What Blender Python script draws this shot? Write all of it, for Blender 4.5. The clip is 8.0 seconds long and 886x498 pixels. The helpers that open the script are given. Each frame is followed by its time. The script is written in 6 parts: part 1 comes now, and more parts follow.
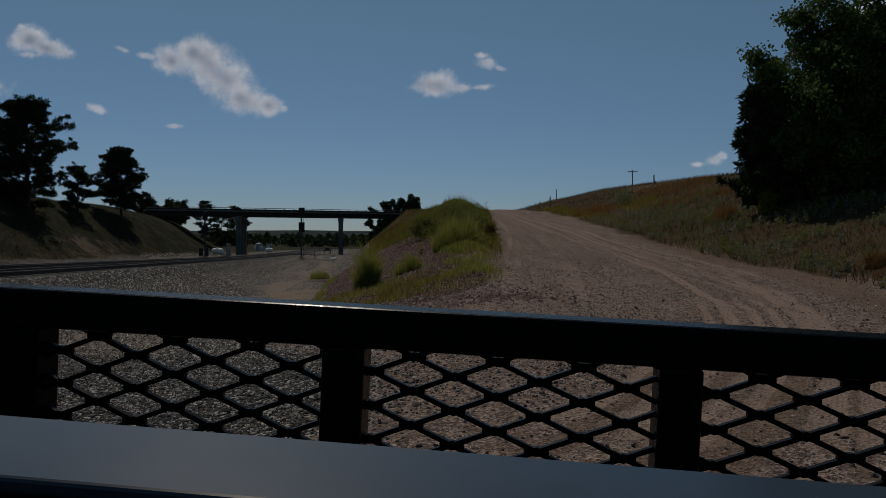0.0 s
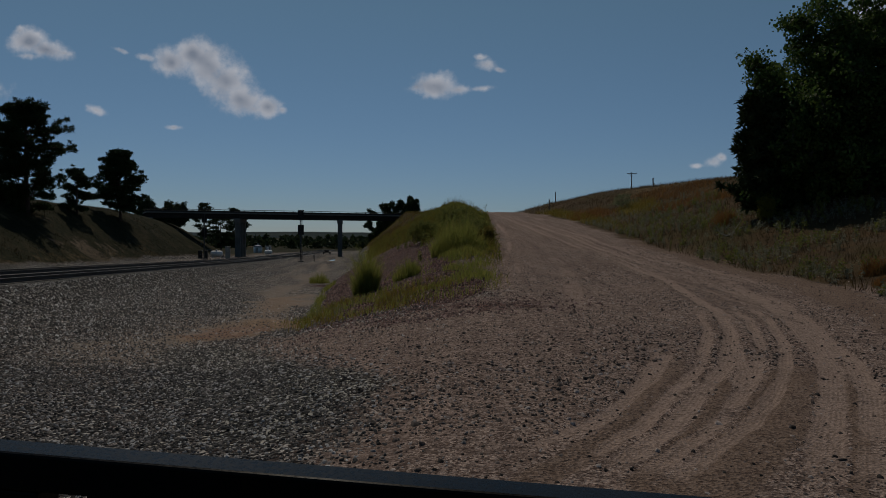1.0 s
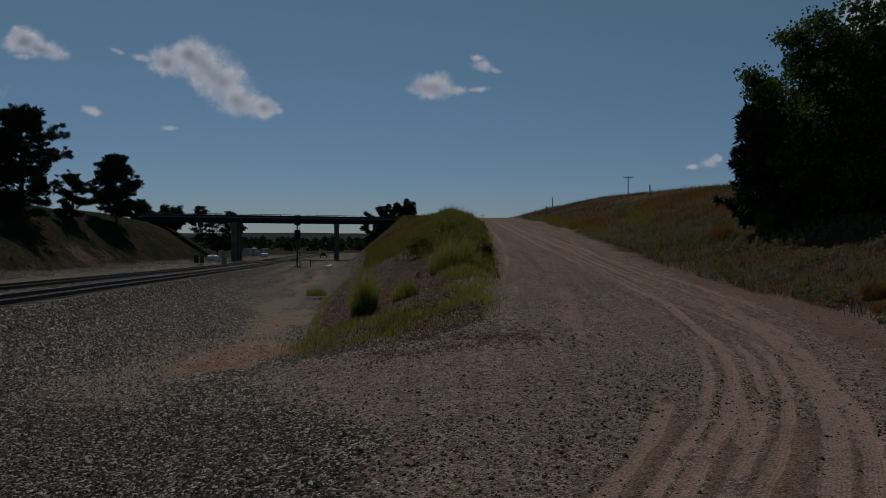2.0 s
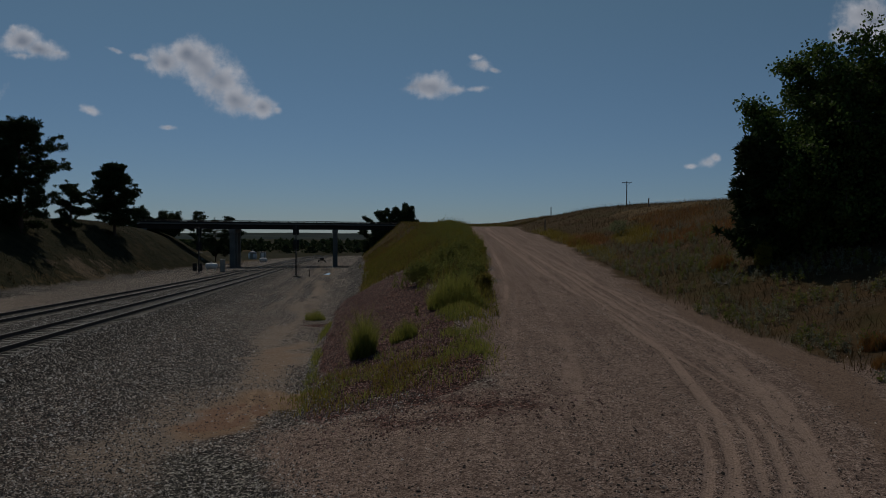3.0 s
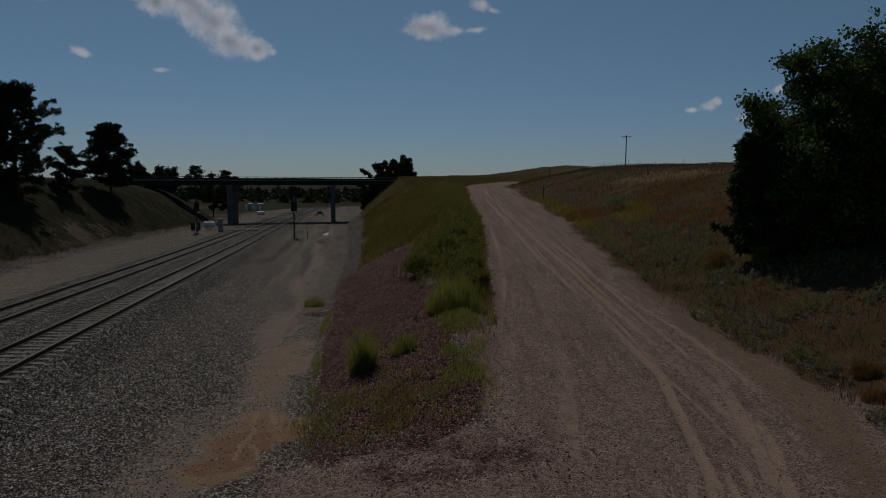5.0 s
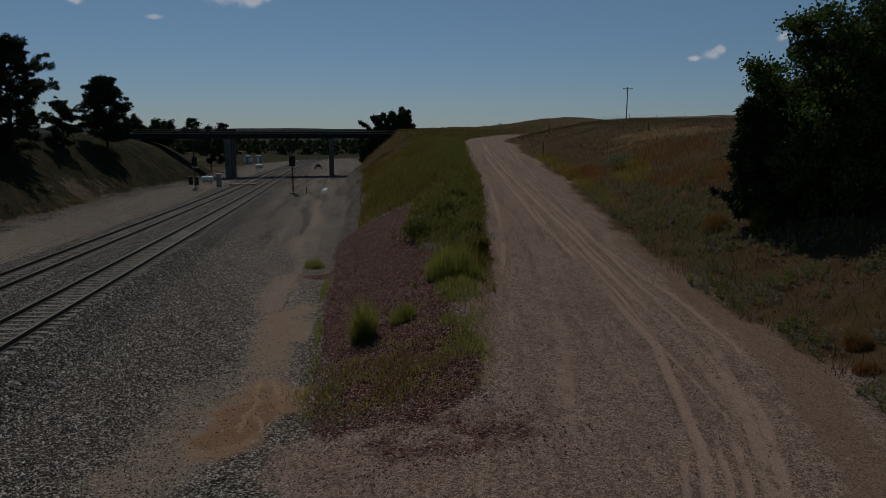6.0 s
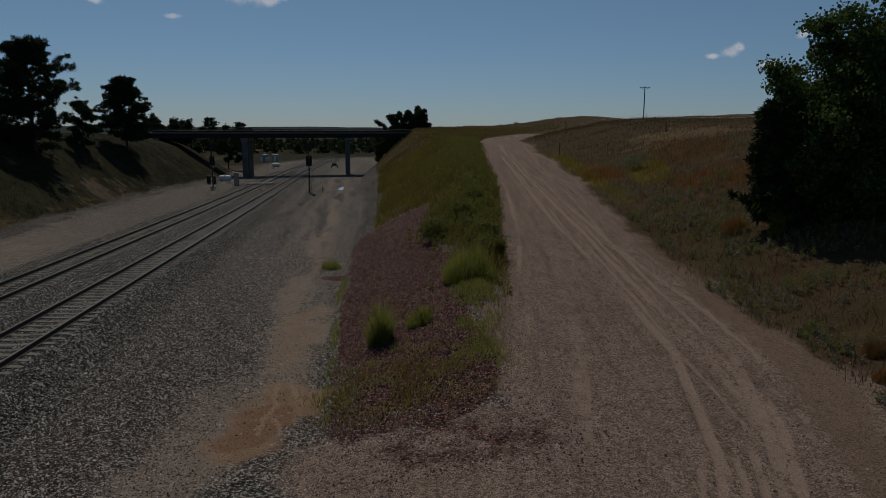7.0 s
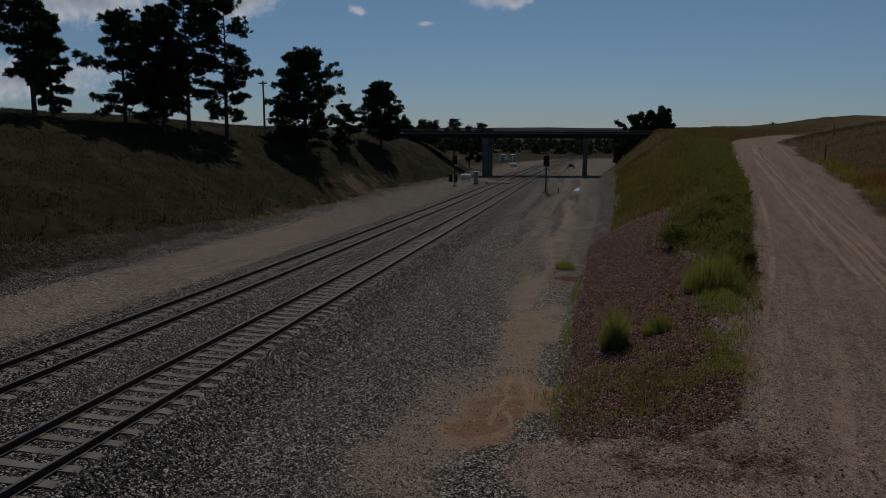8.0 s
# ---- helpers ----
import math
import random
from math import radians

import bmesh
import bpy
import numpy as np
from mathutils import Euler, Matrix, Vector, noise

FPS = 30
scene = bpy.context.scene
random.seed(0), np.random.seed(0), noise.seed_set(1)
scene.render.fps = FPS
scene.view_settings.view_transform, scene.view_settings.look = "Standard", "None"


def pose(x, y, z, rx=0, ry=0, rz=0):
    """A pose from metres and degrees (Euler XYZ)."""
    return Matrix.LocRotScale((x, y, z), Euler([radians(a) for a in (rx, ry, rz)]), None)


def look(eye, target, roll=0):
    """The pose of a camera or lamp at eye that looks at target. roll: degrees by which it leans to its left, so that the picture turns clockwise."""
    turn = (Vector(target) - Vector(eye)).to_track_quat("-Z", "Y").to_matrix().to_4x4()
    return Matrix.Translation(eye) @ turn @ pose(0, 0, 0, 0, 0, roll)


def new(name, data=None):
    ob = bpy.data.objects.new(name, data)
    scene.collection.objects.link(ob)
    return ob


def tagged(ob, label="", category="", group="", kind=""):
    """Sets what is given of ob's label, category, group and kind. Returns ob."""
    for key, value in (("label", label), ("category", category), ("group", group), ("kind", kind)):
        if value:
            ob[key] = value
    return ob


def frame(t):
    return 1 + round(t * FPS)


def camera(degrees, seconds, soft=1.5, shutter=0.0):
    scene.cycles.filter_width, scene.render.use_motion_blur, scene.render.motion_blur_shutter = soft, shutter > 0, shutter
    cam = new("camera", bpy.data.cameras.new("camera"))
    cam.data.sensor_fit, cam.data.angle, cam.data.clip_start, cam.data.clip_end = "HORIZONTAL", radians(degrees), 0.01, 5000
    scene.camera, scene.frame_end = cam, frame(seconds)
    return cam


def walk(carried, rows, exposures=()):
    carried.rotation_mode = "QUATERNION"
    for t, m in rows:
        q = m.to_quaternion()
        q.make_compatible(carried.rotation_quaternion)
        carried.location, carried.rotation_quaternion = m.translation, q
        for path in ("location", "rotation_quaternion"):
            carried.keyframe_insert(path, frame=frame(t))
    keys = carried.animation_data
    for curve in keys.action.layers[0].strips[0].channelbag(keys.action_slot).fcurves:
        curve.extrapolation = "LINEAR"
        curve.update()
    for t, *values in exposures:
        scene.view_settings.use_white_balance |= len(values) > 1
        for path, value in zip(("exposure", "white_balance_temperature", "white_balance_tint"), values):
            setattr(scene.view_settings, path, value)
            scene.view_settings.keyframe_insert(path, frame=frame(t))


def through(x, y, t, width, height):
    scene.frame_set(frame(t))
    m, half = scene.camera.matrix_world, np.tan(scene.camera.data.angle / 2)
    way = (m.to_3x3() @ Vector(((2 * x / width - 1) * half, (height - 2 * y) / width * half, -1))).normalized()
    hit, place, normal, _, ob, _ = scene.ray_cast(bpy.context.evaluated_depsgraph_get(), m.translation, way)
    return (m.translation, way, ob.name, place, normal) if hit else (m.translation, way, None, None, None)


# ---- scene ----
cam = camera(63.7, 8.0, soft=0.85)
PATH = [
    (0, (0.097, -0.055, 1.44), (0.095, 1.944, 1.395), 0.2),
    (0.3, (0.097, -0.055, 1.44), (0.095, 1.944, 1.395), 0.2),
    (0.5, (0.098, -0.057, 1.4372), (0.096, 1.942, 1.3932), 0.2),
    (0.6, (0.098, -0.057, 1.447), (0.096, 1.942, 1.403), 0.2),
    (0.7, (0.098, -0.058, 1.469), (0.097, 1.942, 1.426), 0.2),
    (0.8, (0.099, -0.058, 1.504), (0.098, 1.941, 1.461), 0.2),
    (0.9, (0.099, -0.059, 1.545), (0.099, 1.941, 1.503), 0.2),
    (1, (0.100, -0.060, 1.594), (0.100, 1.940, 1.553), 0.2),
    (1.5, (0.061, -0.016, 1.817), (0.066, 1.984, 1.774), 0.2),
    (1.7, (0.055, 0.000, 1.930), (0.062, 2.000, 1.892), 0.2),
    (2.8, (0.020, 0.095, 3.376), (0.035, 2.095, 3.334), 0.2),
    (3, (0.020, 0.103, 3.637), (0.034, 2.102, 3.597), 0.2),
    (3.5, (0.012, 0.132, 4.344), (0.027, 2.132, 4.304), 0.2),
    (4, (0.015, 0.133, 5.030), (0.032, 2.132, 4.990), 0.2),
    (4.5, (0.016, 0.156, 5.599), (0.035, 2.155, 5.554), 0.2),
    (5, (-0.005, 0.128, 5.984), (0.015, 2.118, 5.790), 0.2),
    (5.2, (-0.010, 0.110, 6.105), (0.009, 2.093, 5.848), 0.2),
    (6.5, (-0.027, 0.079, 6.813), (-0.002, 2.051, 6.478), 0.2),
    (7, (-0.071, 0.042, 6.828), (-0.091, 2.014, 6.493), 0.2),
    (7.5, (-0.343, 0.003, 6.802), (-0.618, 1.956, 6.468), 0.2),
    (8, (-0.264, -0.072, 6.797), (-0.914, 1.789, 6.462), 0.2),
]
walk(cam, [(t, look(eye, target, roll)) for t, eye, target, roll in PATH], exposures=((0.0, -0.6), (1.5, -0.73), (3.5, -0.82), (4.5, -0.85), (5.0, -0.88), (6.5, -0.52), (8.0, -0.58)))

# ==== place ====
# ---------------------------------------------------------------- sky, sun
SUN_TURN, SUN_RISE = radians(-16), radians(50)


def build_world():
    world = bpy.data.worlds.new("sky")
    scene.world = world
    world.use_nodes = True
    nt = world.node_tree
    nt.nodes.clear()
    out = nt.nodes.new("ShaderNodeOutputWorld")
    back = nt.nodes.new("ShaderNodeBackground")
    sky = nt.nodes.new("ShaderNodeTexSky")
    sky.sky_type, sky.sun_disc = "NISHITA", False
    sky.sun_elevation, sky.sun_rotation = SUN_RISE, SUN_TURN % (2 * math.pi)
    sky.altitude, sky.air_density, sky.dust_density, sky.ozone_density = 1200, 1.0, 0.1, 1.8
    coord = nt.nodes.new("ShaderNodeTexCoord")
    cut = nt.nodes.new("ShaderNodeSeparateXYZ")
    nt.links.new(coord.outputs["Generated"], cut.inputs[0])

    def math_node(kind, a, b=None, c=None):
        n = nt.nodes.new("ShaderNodeMath")
        n.operation = kind
        for i, v in enumerate((a, b, c)):
            if v is None:
                continue
            if isinstance(v, (int, float)):
                n.inputs[i].default_value = v
            else:
                nt.links.new(v, n.inputs[i])
        return n.outputs[0]

    ahead = math_node("MAXIMUM", cut.outputs[1], 0.05)
    u = math_node("DIVIDE", cut.outputs[0], ahead)
    v = math_node("DIVIDE", cut.outputs[2], ahead)
    # clouds: middle (u, v), half width, half height, lean
    clouds = [
        (-0.351, 0.252, 0.025, 0.021, 0.0), (-0.379, 0.238, 0.028, 0.018, -0.3), (-0.328, 0.236, 0.036, 0.029, -0.4), (-0.303, 0.211, 0.034, 0.030, -0.5),
        (-0.283, 0.188, 0.030, 0.021, -0.4), (-0.245, 0.177, 0.019, 0.013, 0.0), (-0.226, 0.173, 0.011, 0.007, 0.0), (-0.414, 0.245, 0.021, 0.007, -0.25),
        (-0.450, 0.255, 0.017, 0.005, -0.3), (-0.265, 0.174, 0.024, 0.011, 0.0),
        (-0.580, 0.266, 0.025, 0.017, 0.0), (-0.591, 0.282, 0.010, 0.010, 0.0), (-0.553, 0.256, 0.028, 0.013, -0.2), (-0.530, 0.251, 0.016, 0.006, -0.1), (-0.579, 0.247, 0.022, 0.007, 0.0),
        (-0.013, 0.208, 0.030, 0.016, 0.0), (-0.037, 0.206, 0.016, 0.011, 0.0), (0.021, 0.202, 0.024, 0.009, 0.0), (0.053, 0.204, 0.021, 0.006, 0.1),
        (0.058, 0.237, 0.021, 0.011, 0.0), (0.051, 0.247, 0.013, 0.006, 0.0), (0.078, 0.230, 0.011, 0.005, -0.2),
        (-0.486, 0.172, 0.021, 0.008, -0.3), (-0.377, 0.148, 0.015, 0.005, 0.0), (0.378, 0.103, 0.017, 0.010, 0.3), (0.389, 0.109, 0.010, 0.008, 0.0), (0.354, 0.097, 0.012, 0.005, 0.0),
        (0.603, 0.302, 0.044, 0.029, -0.2), (0.624, 0.269, 0.024, 0.016, 0.0), (0.568, 0.282, 0.017, 0.013, 0.0), (0.435, 0.087, 0.022, 0.006, 0.1), (0.475, 0.127, 0.012, 0.007, 0.5),
        (-1.00, 0.215, 0.190, 0.036, 0.05), (-0.70, 0.190, 0.075, 0.022, 0.1), (-1.18, 0.085, 0.200, 0.034, 0.0), (-0.82, 0.055, 0.160, 0.012, 0.0),
    ]
    field = None
    for cu, cv, hw, hh, lean in clouds:
        du, dv = math_node("SUBTRACT", u, cu), math_node("SUBTRACT", v, cv)
        a = math_node("ADD", math_node("MULTIPLY", du, math.cos(lean) / hw), math_node("MULTIPLY", dv, math.sin(lean) / hw))
        b = math_node("SUBTRACT", math_node("MULTIPLY", dv, math.cos(lean) / hh), math_node("MULTIPLY", du, math.sin(lean) / hh))
        r = math_node("SQRT", math_node("ADD", math_node("MULTIPLY", a, a), math_node("MULTIPLY", b, b)))
        one = math_node("SUBTRACT", 1.26 if hh > 0.0125 else 0.86, r)
        field = one if field is None else math_node("SMOOTH_MAX", field, one, 0.35)
    place = nt.nodes.new("ShaderNodeCombineXYZ")
    nt.links.new(u, place.inputs[0])
    nt.links.new(v, place.inputs[1])

    def noise_node(scale, detail, rough):
        n = nt.nodes.new("ShaderNodeTexNoise")
        n.inputs["Scale"].default_value, n.inputs["Detail"].default_value, n.inputs["Roughness"].default_value = scale, detail, rough
        nt.links.new(place.outputs[0], n.inputs["Vector"])
        return n.outputs["Fac"]

    plain = field
    coarse, fine = noise_node(34, 3, 0.55), noise_node(95, 6, 0.62)
    field = math_node("ADD", field, math_node("MULTIPLY", math_node("SUBTRACT", coarse, 0.5), 1.4))
    field = math_node("ADD", field, math_node("MULTIPLY", math_node("SUBTRACT", fine, 0.48), 0.7))
    mask = nt.nodes.new("ShaderNodeMapRange")
    mask.interpolation_type = "SMOOTHSTEP"
    mask.inputs["From Min"].default_value, mask.inputs["From Max"].default_value = -0.12, 0.95
    mask.inputs["To Max"].default_value = 0.84
    nt.links.new(field, mask.inputs["Value"])
    # thick parts are greyer underneath
    body = nt.nodes.new("ShaderNodeMapRange")
    body.inputs["From Min"].default_value, body.inputs["From Max"].default_value = 0.35, 1.25
    nt.links.new(plain, body.inputs["Value"])
    shifted = nt.nodes.new("ShaderNodeVectorMath")
    shifted.inputs[1].default_value = (0.004, 0.013, 0)
    nt.links.new(place.outputs[0], shifted.inputs[0])
    above = nt.nodes.new("ShaderNodeTexNoise")
    above.inputs["Scale"].default_value, above.inputs["Detail"].default_value, above.inputs["Roughness"].default_value = 22, 2, 0.45
    nt.links.new(shifted.outputs[0], above.inputs["Vector"])
    lee = math_node("MULTIPLY", math_node("SUBTRACT", above.outputs["Fac"], noise_node(22, 2, 0.45)), 1.6)
    shade = math_node("ADD", math_node("MULTIPLY", body.outputs[0], 0.9), lee)
    clamped = nt.nodes.new("ShaderNodeClamp")
    nt.links.new(shade, clamped.inputs[0])
    tone = nt.nodes.new("ShaderNodeMix")
    tone.data_type = "RGBA"
    tone.inputs[6].default_value, tone.inputs[7].default_value = CLOUD_EDGE, CLOUD_BODY
    nt.links.new(clamped.outputs[0], tone.inputs[0])
    mix = nt.nodes.new("ShaderNodeMix")
    mix.data_type = "RGBA"
    nt.links.new(mask.outputs[0], mix.inputs[0])
    # haze: paler and cooler towards the horizon
    low = nt.nodes.new("ShaderNodeMapRange")
    low.inputs["From Min"].default_value, low.inputs["From Max"].default_value = 0.0, 0.3
    nt.links.new(cut.outputs[2], low.inputs["Value"])
    cool = nt.nodes.new("ShaderNodeMix")
    cool.data_type = "RGBA"
    cool.inputs[6].default_value, cool.inputs[7].default_value = (0.56, 0.70, 0.97, 1), (0.93, 1.07, 0.99, 1)
    nt.links.new(low.outputs[0], cool.inputs[0])
    tint = nt.nodes.new("ShaderNodeMix")
    tint.data_type, tint.blend_type = "RGBA", "MULTIPLY"
    tint.inputs[0].default_value = 1.0
    nt.links.new(sky.outputs[0], tint.inputs[6])
    nt.links.new(cool.outputs[2], tint.inputs[7])
    nt.links.new(tint.outputs[2], mix.inputs[6])
    nt.links.new(tone.outputs[2], mix.inputs[7])
    nt.links.new(mix.outputs[2], back.inputs["Color"])
    back.inputs["Strength"].default_value = SKY_STRENGTH
    nt.links.new(back.outputs[0], out.inputs["Surface"])


SKY_STRENGTH = 0.056
CLOUD_EDGE, CLOUD_BODY = (12.0, 12.1, 13.0, 1), (4.9, 5.4, 6.6, 1)
build_world()
sun = new("sun", bpy.data.lights.new("sun", "SUN"))
sun.data.energy, sun.data.angle, sun.data.color = 2.4, radians(0.55), (1.0, 0.89, 0.74)
SUN_WAY = Vector((math.sin(SUN_TURN) * math.cos(SUN_RISE), math.cos(SUN_TURN) * math.cos(SUN_RISE), math.sin(SUN_RISE)))
sun.matrix_world = look(SUN_WAY * 100, (0, 0, 0))


# ---------------------------------------------------------------- materials
class Nodes:
    """A small wrapper to write node trees briefly."""

    def __init__(self, name):
        self.mat = bpy.data.materials.new(name)
        self.mat.use_nodes = True
        self.nt = self.mat.node_tree
        self.bsdf = self.nt.nodes["Principled BSDF"]
        self.pos = self.nt.nodes.new("ShaderNodeNewGeometry").outputs["Position"]

    def put(self, socket, value):
        if isinstance(value, (int, float, tuple)):
            socket.default_value = value
        else:
            self.nt.links.new(value, socket)

    def math(self, kind, a, b=0.0, clamp=False):
        n = self.nt.nodes.new("ShaderNodeMath")
        n.operation, n.use_clamp = kind, clamp
        self.put(n.inputs[0], a)
        self.put(n.inputs[1], b)
        return n.outputs[0]

    def ramp(self, value, low, high, to_low=0.0, to_high=1.0):
        n = self.nt.nodes.new("ShaderNodeMapRange")
        n.interpolation_type = "SMOOTHSTEP"
        for i, v in enumerate((value, low, high, to_low, to_high)):
            self.put(n.inputs[i], v)
        return n.outputs[0]

    def mix(self, fac, a, b, kind="MIX"):
        n = self.nt.nodes.new("ShaderNodeMix")
        n.data_type, n.blend_type = "RGBA", kind
        self.put(n.inputs[0], fac)
        self.put(n.inputs[6], a if not isinstance(a, tuple) else (*a[:3], 1))
        self.put(n.inputs[7], b if not isinstance(b, tuple) else (*b[:3], 1))
        return n.outputs[2]

    def noise(self, scale, detail=4, rough=0.6, stretch=None, where=None):
        n = self.nt.nodes.new("ShaderNodeTexNoise")
        n.inputs["Scale"].default_value, n.inputs["Detail"].default_value, n.inputs["Roughness"].default_value = scale, detail, rough
        src = where or self.pos
        if stretch:
            m = self.nt.nodes.new("ShaderNodeMapping")
            m.inputs["Scale"].default_value = stretch
            self.nt.links.new(src, m.inputs["Vector"])
            src = m.outputs[0]
        self.nt.links.new(src, n.inputs["Vector"])
        return n.outputs["Fac"]

    def cells(self, scale, what="Color"):
        n = self.nt.nodes.new("ShaderNodeTexVoronoi")
        n.inputs["Scale"].default_value = scale
        self.nt.links.new(self.pos, n.inputs["Vector"])
        return n.outputs[what]

    def attr(self, name):
        n = self.nt.nodes.new("ShaderNodeAttribute")
        n.attribute_name = name
        return n.outputs["Fac"]

    def random(self):
        return self.nt.nodes.new("ShaderNodeObjectInfo").outputs["Random"]

    def island(self):
        return self.nt.nodes.new("ShaderNodeNewGeometry").outputs["Random Per Island"]

    def grey(self, colour):
        n = self.nt.nodes.new("ShaderNodeSeparateColor")
        self.nt.links.new(colour, n.inputs[0])
        return n.outputs[0]

    def done(self, colour, rough=0.9, bump=None, height=0.02, metal=0.0, spec=0.5):
        self.put(self.bsdf.inputs["Base Color"], colour if not isinstance(colour, tuple) else (*colour[:3], 1))
        self.put(self.bsdf.inputs["Roughness"], rough)
        self.put(self.bsdf.inputs["Metallic"], metal)
        self.put(self.bsdf.inputs["Specular IOR Level"], spec)
        if bump is not None:
            b = self.nt.nodes.new("ShaderNodeBump")
            b.inputs["Distance"].default_value = height
            self.nt.links.new(bump, b.inputs["Height"])
            self.nt.links.new(b.outputs[0], self.bsdf.inputs["Normal"])
        return self.mat


def surface(name, a, b, coarse=3.0, fine=60.0, rough=0.8, height=0.004, metal=0.0, stain=None, spec=0.4):
    """Two tones at two scales with a fine relief."""
    n = Nodes(name)
    big, small = n.noise(coarse, 5), n.noise(fine, 4)
    colour = n.mix(n.ramp(big, 0.35, 0.65), a, b)
    colour = n.mix(n.ramp(small, 0.3, 0.75, 0.0, 0.35), colour, tuple(0.55 * (p + q) / 2 for p, q in zip(a, b)))
    if stain:
        colour = n.mix(n.ramp(n.noise(coarse * 0.4, 6, 0.7, (1, 1, 0.25)), 0.52, 0.7, 0, 0.7), colour, stain)
    return n.done(colour, n.ramp(small, 0.2, 0.8, max(rough - 0.1, 0.03), min(rough + 0.1, 1)), small, height, metal, spec)


def pieces(name, tones, rough=0.85, height=0.003, fine=90.0, spec=0.3):
    """A tone for each loose piece of a joined mesh, with grain."""
    n = Nodes(name)
    ramp = n.nt.nodes.new("ShaderNodeValToRGB")
    el = ramp.color_ramp.elements
    while len(el) < len(tones):
        el.new(0.5)
    for i, t in enumerate(tones):
        el[i].position, el[i].color = i / max(len(tones) - 1, 1), (*t, 1)
    n.nt.links.new(n.island(), ramp.inputs[0])
    small = n.noise(fine, 3)
    colour = n.mix(n.ramp(small, 0.3, 0.8, 0, 0.4), ramp.outputs[0], tuple(0.6 * c for c in tones[0]))
    return n.done(colour, rough, small, height, 0, spec)


def leafy(name, tones, through=0.35, rough=0.55):
    """Leaves: a tone for each, some light passing through."""
    n = Nodes(name)
    ramp = n.nt.nodes.new("ShaderNodeValToRGB")
    el = ramp.color_ramp.elements
    while len(el) < len(tones):
        el.new(0.5)
    for i, t in enumerate(tones):
        el[i].position, el[i].color = i / max(len(tones) - 1, 1), (*t, 1)
    n.nt.links.new(n.island(), ramp.inputs[0])
    patch = n.noise(0.5, 3)
    colour = n.mix(n.ramp(patch, 0.35, 0.7, 0, 0.45), ramp.outputs[0], tones[0])
    n.done(colour, rough + 0.15, None, spec=0.08)
    shine = n.nt.nodes.new("ShaderNodeBsdfTranslucent")
    n.nt.links.new(colour, shine.inputs["Color"])
    both = n.nt.nodes.new("ShaderNodeMixShader")
    both.inputs[0].default_value = through
    n.nt.links.new(n.bsdf.outputs[0], both.inputs[1])
    n.nt.links.new(shine.outputs[0], both.inputs[2])
    n.nt.links.new(both.outputs[0], n.nt.nodes["Material Output"].inputs["Surface"])
    return n.mat


